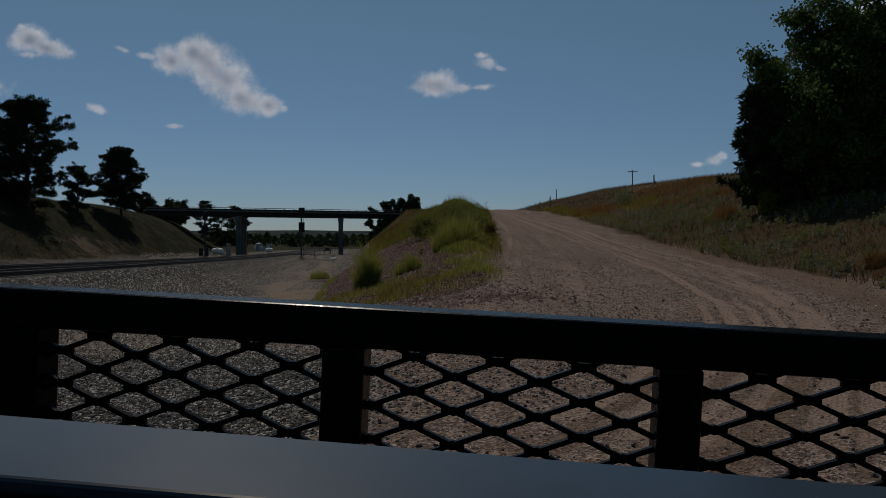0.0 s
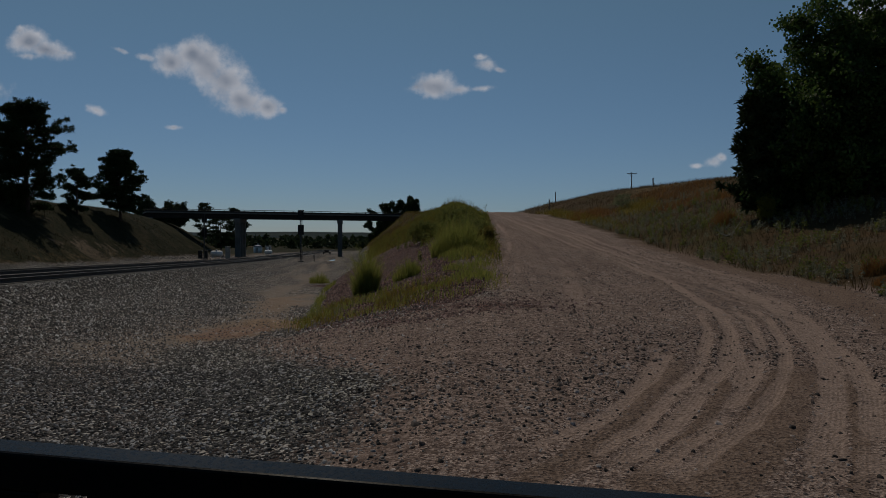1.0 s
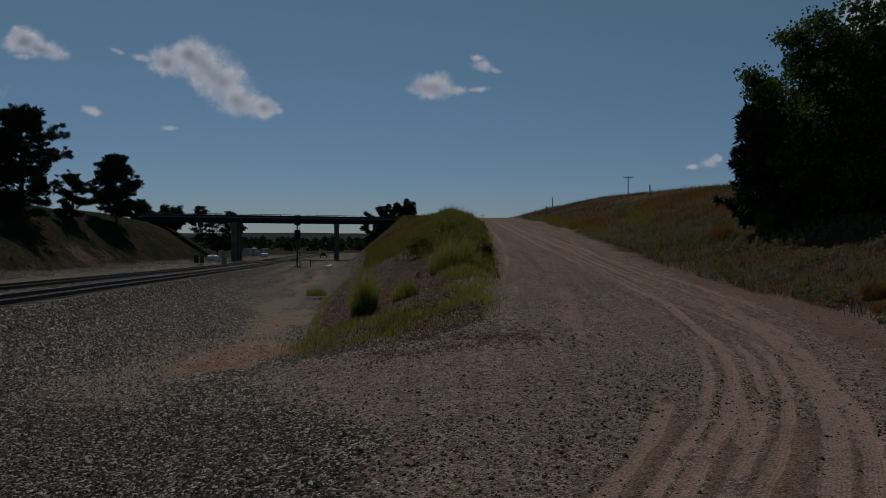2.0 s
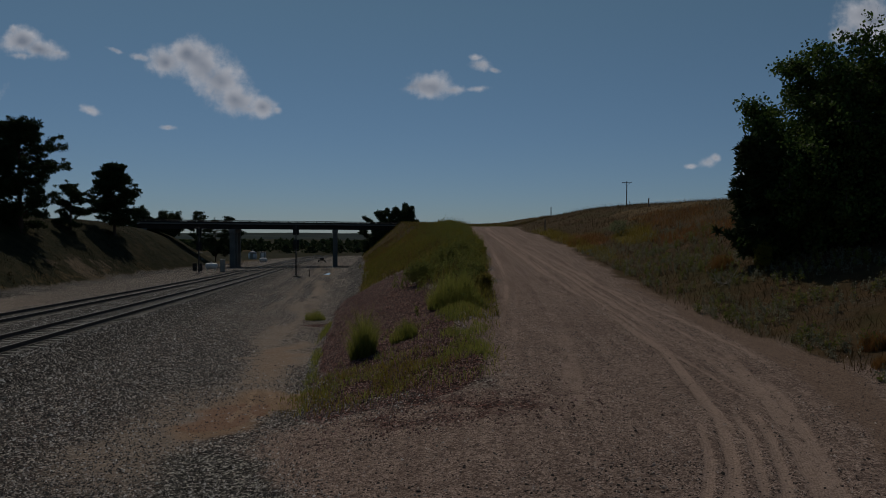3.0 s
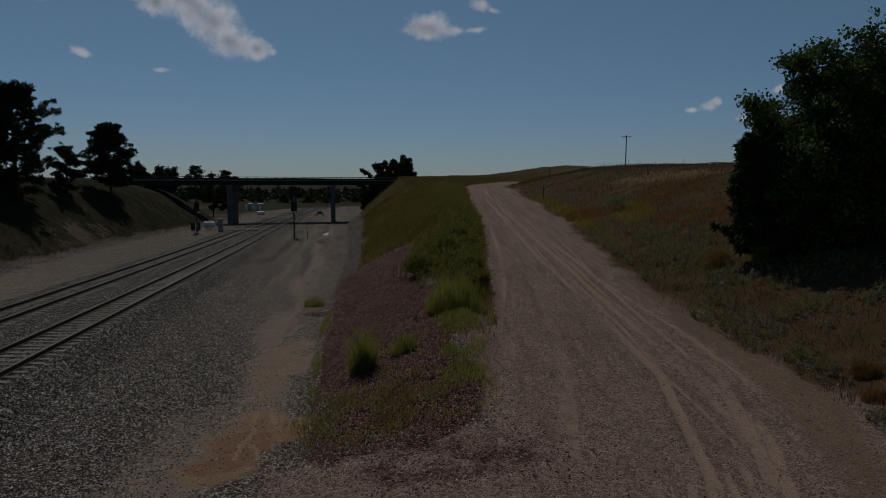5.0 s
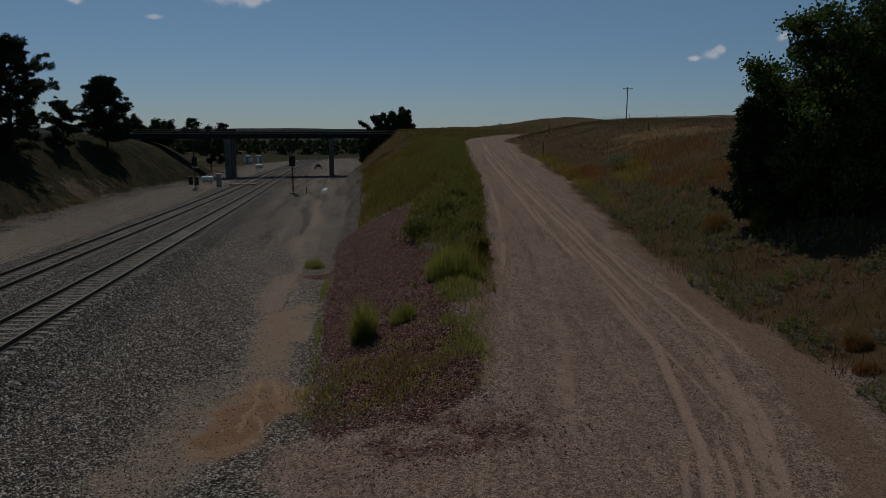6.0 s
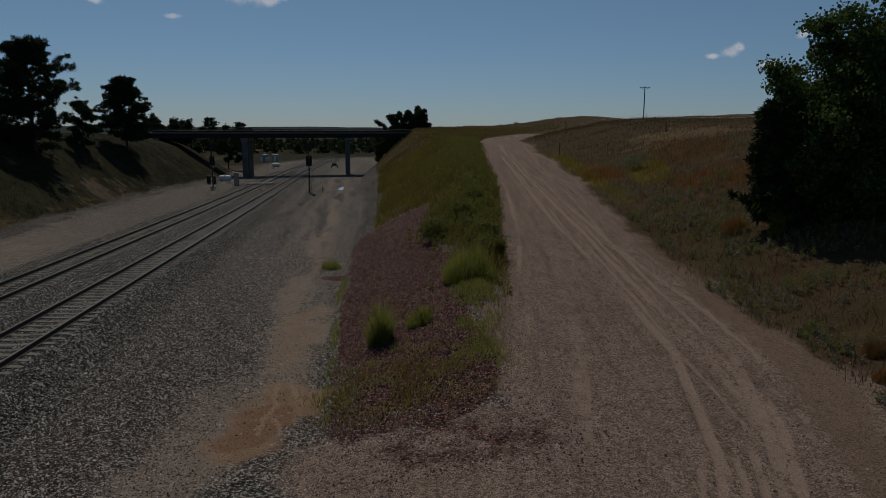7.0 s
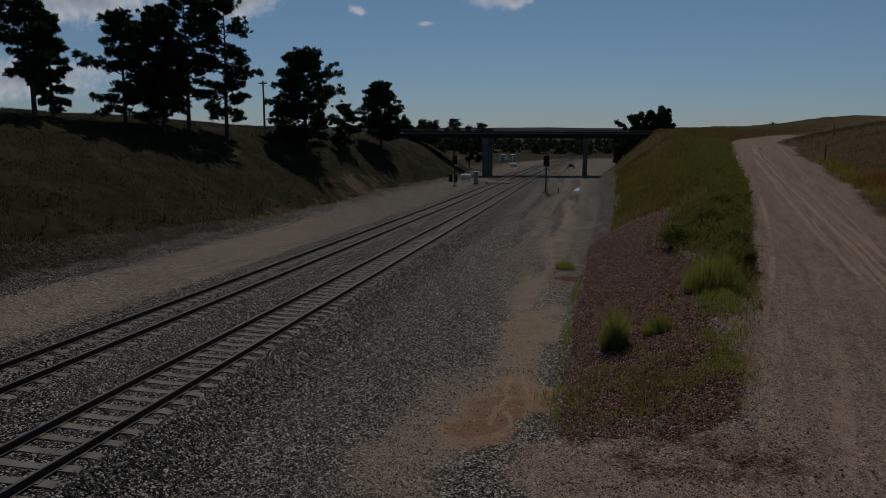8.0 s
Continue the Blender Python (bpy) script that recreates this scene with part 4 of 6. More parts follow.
def rail_mesh(offset):
    n = len(RAIL_SHAPE)
    ys = np.arange(RAIL_FROM, RAIL_TO + 1, 4.0)
    verts = []
    for y in ys:
        m = track_frame(float(y), offset)
        verts += [tuple(m @ Vector((sx, 0, sz))) for sx, sz in RAIL_SHAPE]
    faces = [(k * n + i, k * n + (i + 1) % n, (k + 1) * n + (i + 1) % n, (k + 1) * n + i) for k in range(len(ys) - 1) for i in range(n)]
    me = mesh_of("rail", verts, faces, RAIL_STEEL)
    me.materials.append(RAIL_HEAD)
    for k, f in enumerate(me.polygons):
        if k % n == 7:
            f.material_index = 1
    return me


def tie_mesh():
    bm = bmesh.new()
    # lower and narrower in the middle, sloping down to the ends
    rows = [[bm.verts.new((x, s * (w + (0.025 if z0 else 0)), z0 or z)) for s in (-1, 1) for z0 in ((-0.24, 0) if s < 0 else (0, -0.24))]
            for x, w, z in ((-1.25, 0.115, -0.03), (-1.1, 0.13, 0.0), (-0.5, 0.13, 0.0), (-0.2, 0.115, -0.016), (0.2, 0.115, -0.016), (0.5, 0.13, 0.0), (1.1, 0.13, 0.0), (1.25, 0.115, -0.03))]
    for a, b in zip(rows, rows[1:]):
        for i in range(3):
            bm.faces.new((a[i], b[i], b[i + 1], a[i + 1]))
    bm.faces.new(rows[0])
    bm.faces.new(rows[-1][::-1])
    bmesh.ops.recalc_face_normals(bm, faces=bm.faces[:])
    for s in (-0.7525, 0.7525):
        add_box(bm, (s - 0.12, -0.09, -0.005), (s + 0.12, 0.09, 0.016))
    me = bpy.data.meshes.new("tie")
    bm.to_mesh(me)
    bm.free()
    me.materials.append(TIE_CONCRETE)
    return me


def build_tracks():
    tie = tie_mesh()
    for offset in (0.0, -TRACK_GAP):
        track = new("railway_track")
        tagged(track, "railway track, rusty steel rails on pale concrete ties", "railway track", "railway tracks", "structure")
        for side in (0.0, 1.505):
            new("rail", rail_mesh(offset + side)).parent = track
        for y in np.arange(2.0, 184.0, 0.61):
            t = new("tie", tie)
            t.parent = track
            t.matrix_local = track_frame(float(y) + random.uniform(-0.015, 0.015), offset + 0.7525 + random.uniform(-0.02, 0.02)) @ Matrix.Translation((0, 0, -0.185)) @ Matrix.Rotation(random.uniform(-0.008, 0.008), 4, "Z")


build_tracks()


# ---------------------------------------------------------------- bridge
def build_bridge():
    bridge = new("road_bridge")
    left, right = Vector((-56.8, 136.6, 0)), Vector((-5.6, 162.2, 0))
    along = (right - left).normalized()
    length = (right - left).length
    turn = math.atan2(along.y, along.x)
    bridge.matrix_world = Matrix.Translation((left.x, left.y, 0)) @ Matrix.Rotation(turn, 4, "Z")
    tagged(bridge, "dark steel girder road bridge on concrete piers over railway", "bridge")
    w = 9.0
    part("deck", box((0, 0, 5.56), (length, w, 5.82), 0.03), BRIDGE_CONCRETE, bridge, "weathered concrete deck slab")
    for y in (0.05, w - 0.25):
        parapet = part("parapet", box((0, y, 5.82), (length, y + 0.2, 6.12), 0.03), BRIDGE_STEEL, bridge, "low dark parapet with steel rail")
        bm = bmesh.new()
        add_box(bm, (0, y + 0.05, 6.32), (length, y + 0.15, 6.42), 0.02)
        for x in np.arange(0.6, length, 2.0):
            add_box(bm, (x - 0.06, y + 0.06, 6.10), (x + 0.06, y + 0.14, 6.33))
        part("guard_rail", bm, BRIDGE_STEEL, parapet)
    for y in (0.7, 2.6, 4.5, 6.4, 8.3):
        bm = bmesh.new()
        add_box(bm, (0, y - 0.02, 4.69), (length, y + 0.02, 5.56))
        add_box(bm, (0, y - 0.2, 4.66), (length, y + 0.2, 4.69))
        add_box(bm, (0, y - 0.2, 5.53), (length, y + 0.2, 5.558))
        if y in (0.7, 8.3):
            for x in np.arange(1.5, length, 3.0):
                add_box(bm, (x - 0.01, y - 0.16, 4.69), (x + 0.01, y + 0.16, 5.53))
        part("girder", bm, BRIDGE_STEEL, bridge, "dark steel girder with stiffeners")
    # bents stand parallel to the tracks
    inverse = bridge.matrix_world.inverted()
    for px, py in ((-41.6, 144.6), (-22.2, 154.3)):
        base = height(px, py) - 0.6
        spin = Matrix.Rotation(TRACK_TURN, 4, "Z")
        m = inverse @ Matrix.Translation((px, py, 0)) @ spin
        part("pier_cap", box((-0.6, -0.6, 3.9), (0.6, 9.4, 4.658), 0.05, m), BRIDGE_CONCRETE, bridge)
        for y in (0.3, 4.3, 8.4):
            part("pier_column", box((-0.5, y - 0.5, base), (0.5, y + 0.5, 3.9), 0.06, m), BRIDGE_CONCRETE, bridge)
    for x in (0.6, length - 0.6):
        part("abutment", box((x - 0.6, -0.3, 2.2), (x + 0.6, w + 0.3, 4.65), 0.04), BRIDGE_CONCRETE, bridge)
    return bridge


build_bridge()


# ---------------------------------------------------------------- trees
def limb(verts, faces, a, b, ra, rb, sides=6):
    """Adds a tapered limb to lists."""
    a, b = np.array(a, float), np.array(b, float)
    d = b - a
    d /= max(np.linalg.norm(d), 1e-6)
    u = np.cross(d, (0.3, 0.9, 0.2))
    u /= max(np.linalg.norm(u), 1e-6)
    v = np.cross(d, u)
    k = len(verts)
    for c, r in ((a, ra), (b, rb)):
        for i in range(sides):
            t = 2 * math.pi * i / sides
            verts.append(tuple(c + r * (math.cos(t) * u + math.sin(t) * v)))
    for i in range(sides):
        j = (i + 1) % sides
        faces.append((k + i, k + j, k + sides + j, k + sides + i))


def wander(rng, start, way, length, steps, bend):
    """A crooked line of points."""
    pts, d = [np.array(start, float)], np.array(way, float)
    for _ in range(steps):
        d = d / np.linalg.norm(d) + rng.normal(0, bend, 3)
        pts.append(pts[-1] + d / np.linalg.norm(d) * length / steps)
    return pts


def leaf_cloud(rng, centres, radii, per, size, droop=0.0):
    """Loose leaves (one kite each) round many centres: vertices and faces."""
    centres, radii = np.repeat(centres, per, 0), np.repeat(radii, per)
    n = len(centres)
    p = rng.normal(0, 1, (n, 3))
    p /= np.linalg.norm(p, axis=1)[:, None]
    p = centres + p * (radii * rng.uniform(0.25, 1.0, n) ** 0.6)[:, None] * np.array((1, 1, 0.8))
    a = rng.normal(0, 1, (n, 3))
    a[:, 2] -= droop
    a /= np.linalg.norm(a, axis=1)[:, None]
    b = np.cross(a, rng.normal(0, 1, (n, 3)))
    b /= np.linalg.norm(b, axis=1)[:, None]
    s = (size * rng.uniform(0.6, 1.35, n))[:, None]
    verts = np.stack([p, p + a * s * 0.5 + b * s * 0.38, p + a * s, p + a * s * 0.5 - b * s * 0.38], 1).reshape(-1, 3)
    faces = np.arange(4 * n).reshape(-1, 4)
    return verts, faces


def needle_cloud(rng, centres, radii, per, length):
    """Tufts of needles: thin spikes that point outwards and up."""
    c, r = np.repeat(centres, per, 0), np.repeat(radii, per)
    n = len(c)
    d = rng.normal(0, 1, (n, 3))
    d[:, 2] = d[:, 2] * 0.75 + 0.28
    d /= np.linalg.norm(d, axis=1)[:, None]
    p = c + d * (r * rng.uniform(0, 0.7, n))[:, None]
    side = np.cross(d, rng.normal(0, 1, (n, 3)))
    side /= np.linalg.norm(side, axis=1)[:, None]
    ln = (length * rng.uniform(0.6, 1.3, n))[:, None]
    w = ln * 0.23
    verts = np.stack([p - side * w, p + side * w, p + d * ln + side * w * 0.3], 1).reshape(-1, 3)
    return verts, np.arange(3 * n).reshape(-1, 3)


def as_tree(name, trunk, crown, bark, foliage, label, category, where, turn=0.0, size=1.0, group=""):
    tree = new(name)
    t = new("trunk", mesh_of("trunk", *trunk, bark, True))
    c = new("crown", mesh_np("crown", crown[0], crown[1], foliage))
    t.parent = c.parent = tree
    tree.matrix_world = Matrix.Translation(spot(*where)) @ Matrix.Rotation(turn, 4, "Z") @ Matrix.Scale(float(size * grow(*where)), 4)
    return tagged(tree, label, category, group)


def pine_parts(seed, tall, bare, spread_r, thick=0.2, tufts=1.0, per=50, lean=0.0):
    """A ponderosa: straight trunk, whorls of limbs with tufts in plates."""
    rng = np.random.default_rng(seed)
    verts, faces = [], []
    top = np.array((lean * tall, 0, tall))
    line = [top * t + np.array((0.12 * math.sin(5 * t + seed), 0.12 * math.cos(4 * t + seed), 0)) * tall * 0.05 for t in np.linspace(0, 1, 9)]
    line[0][2] = -0.4
    for k in range(8):
        limb(verts, faces, line[k], line[k + 1], thick * (1 - 0.115 * k), thick * (1 - 0.115 * (k + 1)), 8)
    centres, radii = [], []
    count = int(tall * 3.3 * tufts)
    for k in range(count):
        h = bare + (1 - bare) * (k + rng.uniform(0, 1)) / count
        f = (h - bare) / (1 - bare)
        reach = spread_r * (0.35 + 0.85 * math.sin(math.pi * min(0.12 + 0.85 * f, 1)) ** 0.8) * rng.uniform(0.55, 1.15) * (1 if f < 0.8 else 0.75)
        turn = rng.uniform(0, 2 * math.pi)
        base = np.array([np.interp(h, np.linspace(0, 1, 9), [p[i] for p in line]) for i in range(3)])
        pts = wander(rng, base, (math.cos(turn), math.sin(turn), rng.uniform(-0.15, 0.6)), reach, 4, 0.16)
        for i in range(4):
            limb(verts, faces, pts[i], pts[i + 1], thick * 0.26 * (1 - 0.22 * i), thick * 0.26 * (1 - 0.22 * (i + 1)), 4)
        for q, p in enumerate(pts[2:]):
            for _ in range(8 if q else 6):
                centres.append(p + rng.normal(0, 1, 3) * np.array((0.46, 0.46, 0.24)) * (0.35 + 0.13 * spread_r))
                radii.append(rng.uniform(0.20, 0.40) * (0.6 + 0.14 * spread_r))
    for _ in range(10):
        centres.append(line[-1] + rng.normal(0, 0.3, 3) - np.array((0, 0, 0.3)))
        radii.append(0.35)
    return (verts, faces), needle_cloud(rng, np.array(centres), np.array(radii), per, 0.24)


def cottonwood_parts(seed, tall, spread_r, thick=0.22, leaf=0.11, density=1.0, low=0.25, limbs=15):
    """A broad tree: forked trunk, rising limbs, twigs with loose leaves."""
    rng = np.random.default_rng(seed)
    verts, faces = [], []
    centres, radii = [], []
    trunk = wander(rng, (0, 0, -0.4), (rng.normal(0, 0.06), rng.normal(0, 0.06), 1), tall * 0.62, 6, 0.07)
    for i in range(6):
        limb(verts, faces, trunk[i], trunk[i + 1], thick * (1 - 0.12 * i), thick * (1 - 0.12 * (i + 1)), 9)
    for k in range(limbs):
        f = k / (limbs - 1)
        h = low + (1 - low) * f
        start = np.array([np.interp(h, np.linspace(0, 1, 7), [p[i] for p in trunk]) for i in range(3)])
        turn = k * 2.4 + rng.uniform(-0.5, 0.5)
        rise = 0.35 + 1.1 * f
        reach = spread_r * (1.05 - 0.35 * f) * rng.uniform(0.75, 1.15) if f < 0.8 else tall * 0.4 * rng.uniform(0.8, 1.05)
        pts = wander(rng, start, (math.cos(turn), math.sin(turn), rise), reach, 5, 0.14)
        for i in range(5):
            limb(verts, faces, pts[i], pts[i + 1], thick * 0.42 * (1 - 0.17 * i), thick * 0.42 * (1 - 0.17 * (i + 1)), 6)
        for p in pts[2:]:
            for _ in range(4):
                tip = wander(rng, p, rng.normal(0, 1, 3) + np.array((0, 0, 0.35)), spread_r * rng.uniform(0.2, 0.42), 2, 0.2)
                limb(verts, faces, tip[0], tip[2], thick * 0.10, thick * 0.03, 4)
                for q in tip[1:]:
                    centres.append(q)
                    radii.append(rng.uniform(0.28, 0.55))
    n = int(58 * density)
    return (verts, faces), leaf_cloud(rng, np.array(centres), np.array(radii), n, leaf, 0.5)


# pines on the hill across the tracks: x, y, height, bare part, spread, seed
def build_pines():
    rows = (
        (-57.3, 50.0, 13.0, 0.22, 2.5, 1, "thin, airy"), (-57.6, 52.3, 9.4, 0.10, 1.7, 2, "narrow"),
        (-56.2, 60.0, 10.6, 0.10, 3.4, 3, "broad"), (-55.6, 63.1, 10.8, 0.12, 3.4, 4, "broad"), (-54.7, 64.0, 12.6, 0.12, 3.0, 5, "tall"),
        (-54.6, 68.0, 16.4, 0.18, 3.1, 6, "tall"), (-52.7, 72.4, 16.8, 0.14, 3.3, 7, "tall"), (-51.2, 100.0, 5.7, 0.08, 3.1, 10, "small"),
    )
    for x, y, tall, bare, r, seed, word in rows:
        as_tree("pine_tree", *pine_parts(seed, tall, bare, r * 0.9, 0.16 + 0.006 * tall, 1.15), BARK_PINE, NEEDLES,
                f"{word} dark ponderosa pine on the grassy hilltop", "tree", (x, y), seed * 1.3, 1.0, "hillside pines")
    as_tree("pine_tree", *pine_parts(21, 12.6, 0.05, 4.1, 0.30, 2.9), BARK_PINE, NEEDLES, "large bushy dark pine leaning over the railway cut", "tree", (-50.1, 86.1), 0.4, 1.0, "hillside pines")
    as_tree("pine_tree", *pine_parts(22, 10.2, 0.16, 3.2, 0.24, 2.5), BARK_PINE, NEEDLES, "single dark pine low on the cut's slope", "tree", (-50.1, 110.8), 1.9, 1.0, "hillside pines")


build_pines()


def build_right_trees():
    # the last, low tree is added to fill the deep shade below the crowns
    rows = ((15.2, 28.6, 8.9, 2.7, 31, 0.06), (17.6, 28.8, 7.8, 2.5, 32, 0.16), (14.5, 28.9, 7.1, 1.7, 33, 0.05), (21.8, 26.6, 7.6, 3.1, 34, 0.2), (19.8, 27.6, 7.4, 2.7, 36, 0.22), (16.4, 27.2, 5.6, 2.2, 37, 0.05))
    for x, y, tall, r, seed, low in rows:
        as_tree("cottonwood_tree", *cottonwood_parts(seed, tall, r, 0.17, 0.14, 0.9, low, 24), BARK_COTTON, LEAVES,
                "dense dark green cottonwood on the bank beside the road", "tree", (x, y), seed, 1.0, "cottonwoods by the road")
    as_tree("juniper_tree", *pine_parts(35, 4.6, 0.08, 0.85, 0.12, 3.0, 60), BARK_PINE, NEEDLES, "dark bushy evergreen under the cottonwoods", "tree", (13.1, 28.8), 0.3)


build_right_trees()


# ---------------------------------------------------------------- trailer with mesh gate
def build_trailer():
    m = pose(0.097, 0.580, 1.371, 0, 2.4, -6.2)      # middle of the top rail's upper face
    trailer = new("utility_trailer")
    trailer.matrix_world = m
    tagged(trailer, "black steel utility trailer with expanded mesh gate", "trailer")
    part("top_rail", box((-0.95, -0.019, -0.036), (0.95, 0.019, 0.0), 0.003), BLACK_PAINT, trailer)
    part("bottom_rail", box((-0.95, -0.019, -0.75), (0.95, 0.019, -0.714), 0.003), BLACK_PAINT, trailer)
    for x, w in ((-0.93, 0.019), (-0.715, 0.019), (-0.402, 0.0257), (-0.086, 0.019), (0.2055, 0.018), (0.515, 0.019), (0.83, 0.019)):
        part("post", box((x - w, -0.018, -0.714), (x + w, 0.018, -0.036), 0.003), BLACK_PAINT, trailer)
    # expanded metal: strands of flat diamonds
    lw, sw, strand = 0.075, 0.0308, 0.0044
    bm = bmesh.new()
    rows = int(0.68 / (sw / 2))
    cols = int(1.80 / (lw / 2)) + 1
    for j in range(rows):
        for i in range(cols):
            if (i + j) % 2:
                continue
            x0, z0 = -0.887 + i * lw / 2, -0.0277 - j * sw / 2
            for s in (-1, 1):
                x1, z1 = x0 + s * lw / 2, z0 - sw / 2
                d = Vector((x1 - x0, 0, z1 - z0)).normalized()
                nrm = Vector((-d.z, 0, d.x)) * strand / 2
                a, b = Vector((x0, 0, z0)), Vector((x1, 0, z1))
                front, back = Vector((0, -0.0025, 0)), Vector((0, 0.0025, 0))
                vs = [bm.verts.new(p) for p in (a - nrm + front, b - nrm + front, b + nrm + front, a + nrm + front, a - nrm + back, b - nrm + back, b + nrm + back, a + nrm + back)]
                for f in ((0, 1, 2, 3), (7, 6, 5, 4), (0, 4, 5, 1), (3, 2, 6, 7)):
                    bm.faces.new([vs[k] for k in f])
            # the wider knuckle where strands meet
            k = [bm.verts.new((x0 + p * 0.011, e, z0 + q * 0.0043)) for e in (-0.0027, 0.0027) for p, q in ((-1, -0.4), (0, -1), (1, -0.4), (1, 0.4), (0, 1), (-1, 0.4))]
            bm.faces.new(k[:6])
            bm.faces.new(k[6:][::-1])
            for q in range(6):
                bm.faces.new((k[q], k[q + 6], k[(q + 1) % 6 + 6], k[(q + 1) % 6]))
    part("mesh_panel", bm, BLACK_PAINT, trailer, "black expanded metal mesh")
    part("deck", box((-0.95, -3.2, -0.80), (0.95, 0.019, -0.752), 0.004), OLD_WOOD, trailer, "weathered plank deck")
    for x in (-0.93, 0.93):
        part("side_rail", box((x - 0.02, -3.2, -0.79), (x + 0.02, -0.02, -0.70), 0.004), BLACK_PAINT, trailer)
    for x in (-1.10, 1.10):
        bm = bmesh.new()
        bmesh.ops.create_cone(bm, cap_ends=True, segments=28, radius1=0.31, radius2=0.31, depth=0.18, matrix=Matrix.Translation((x, -1.9, -1.04)) @ Matrix.Rotation(math.pi / 2, 4, "Y"))
        bmesh.ops.bevel(bm, geom=[e for e in bm.edges if e.calc_face_angle(0) > 1], offset=0.03, segments=2, affect="EDGES")
        part("wheel", bm, RUBBER, trailer)
    part("axle", box((-1.1, -1.93, -1.07), (1.1, -1.87, -0.80), 0.01), BLACK_PAINT, trailer)
    # box on the deck, its rim close under the lens
    chest = new("storage_box")
    chest.matrix_world = pose(0.097, 0.093, 1.3947, 0, 3.2, -4.0)     # middle of the rim's far upper edge
    tagged(chest, "dark storage box with grey metal rim on the trailer", "box")
    part("body", box((-0.80, -0.50, -0.772), (0.80, -0.008, -0.07), 0.01), DARK_LID, chest)
    part("lid", box((-0.81, -0.51, -0.07), (0.81, -0.010, -0.05), 0.003), DARK_LID, chest)
    part("seal", box((-0.815, -0.028, -0.05), (0.815, -0.006, -0.003), 0.001), DARK_LID, chest, "black rubber seal")
    part("rim", box((-0.82, -0.034, -0.003), (0.82, 0.0, 0.0), 0.0008), GREY_METAL, chest, "smooth blue-grey metal rim")


build_trailer()


# ---------------------------------------------------------------- loose stones
def scatter(rng, n, x0, x1, y0, y1, keep):
    """Places on the ground, thinned out by keep(x, y), 0 to 1."""
    x, y = rng.uniform(x0, x1, n), rng.uniform(y0, y1, n)
    m = rng.uniform(0, 1, n) < keep(x, y)
    x, y = to_world(x[m], y[m])
    return np.stack([x, y, surface_z(x, y)], -1)


# a stone is the part of a lump that stands out of the ground: pointed, or blunt with a flat top
LUMP = np.array(((1, 0, -0.35), (0, 1, -0.35), (-1, 0, -0.35), (0, -1, -0.35), (0, 0, 1)), float)
LUMP_FACES = np.array(((0, 1, 4), (1, 2, 4), (2, 3, 4), (3, 0, 4)))
BLUNT = np.array(((1, 0, -0.35), (0, 1, -0.35), (-1, 0, -0.35), (0, -1, -0.35), (0.45, 0.45, 0.62), (-0.6, 0.17, 0.7), (0.17, -0.6, 0.55)), float)
BLUNT_FACES = np.array(((0, 1, 4), (1, 5, 4), (1, 2, 5), (2, 3, 5), (3, 6, 5), (3, 0, 6), (0, 4, 6), (4, 5, 6)))


def lumps(rng, places, sizes, form, form_faces):
    n, k = len(places), len(form)
    shape = form[None] * rng.uniform(0.6, 1.15, (n, k, 1))
    shape[:, 4:, :2] += rng.normal(0, 0.45 if k == 5 else 0.14, (n, 1, 2))
    shape *= sizes[:, None, None] * rng.uniform(0.7, 1.25, (n, 1, 3))
    shape[:, :, 2] *= 0.9
    shape[:, :4, 2] += sizes[:, None] * rng.uniform(-0.1, 0.3, (n, 4))
    turn = rng.uniform(0, 2 * math.pi, n)
    c, s = np.cos(turn)[:, None], np.sin(turn)[:, None]
    x, y = shape[..., 0] * c - shape[..., 1] * s, shape[..., 0] * s + shape[..., 1] * c
    verts = np.stack([x, y, shape[..., 2]], -1) + places[:, None]
    return verts.reshape(-1, 3), (form_faces[None] + k * np.arange(n)[:, None, None]).reshape(-1, 3)


def stones(name, rng, places, sizes, material, label):
    near = places[:, 1] < 11.5
    va, fa = lumps(rng, places[near], sizes[near], BLUNT, BLUNT_FACES)
    vb, fb = lumps(rng, places[~near], sizes[~near], LUMP, LUMP_FACES)
    ob = new(name, mesh_np(name, np.concatenate([va, vb]), np.concatenate([fa, fb + len(va)]), material))
    return tagged(ob, label, "stones", kind="stuff")


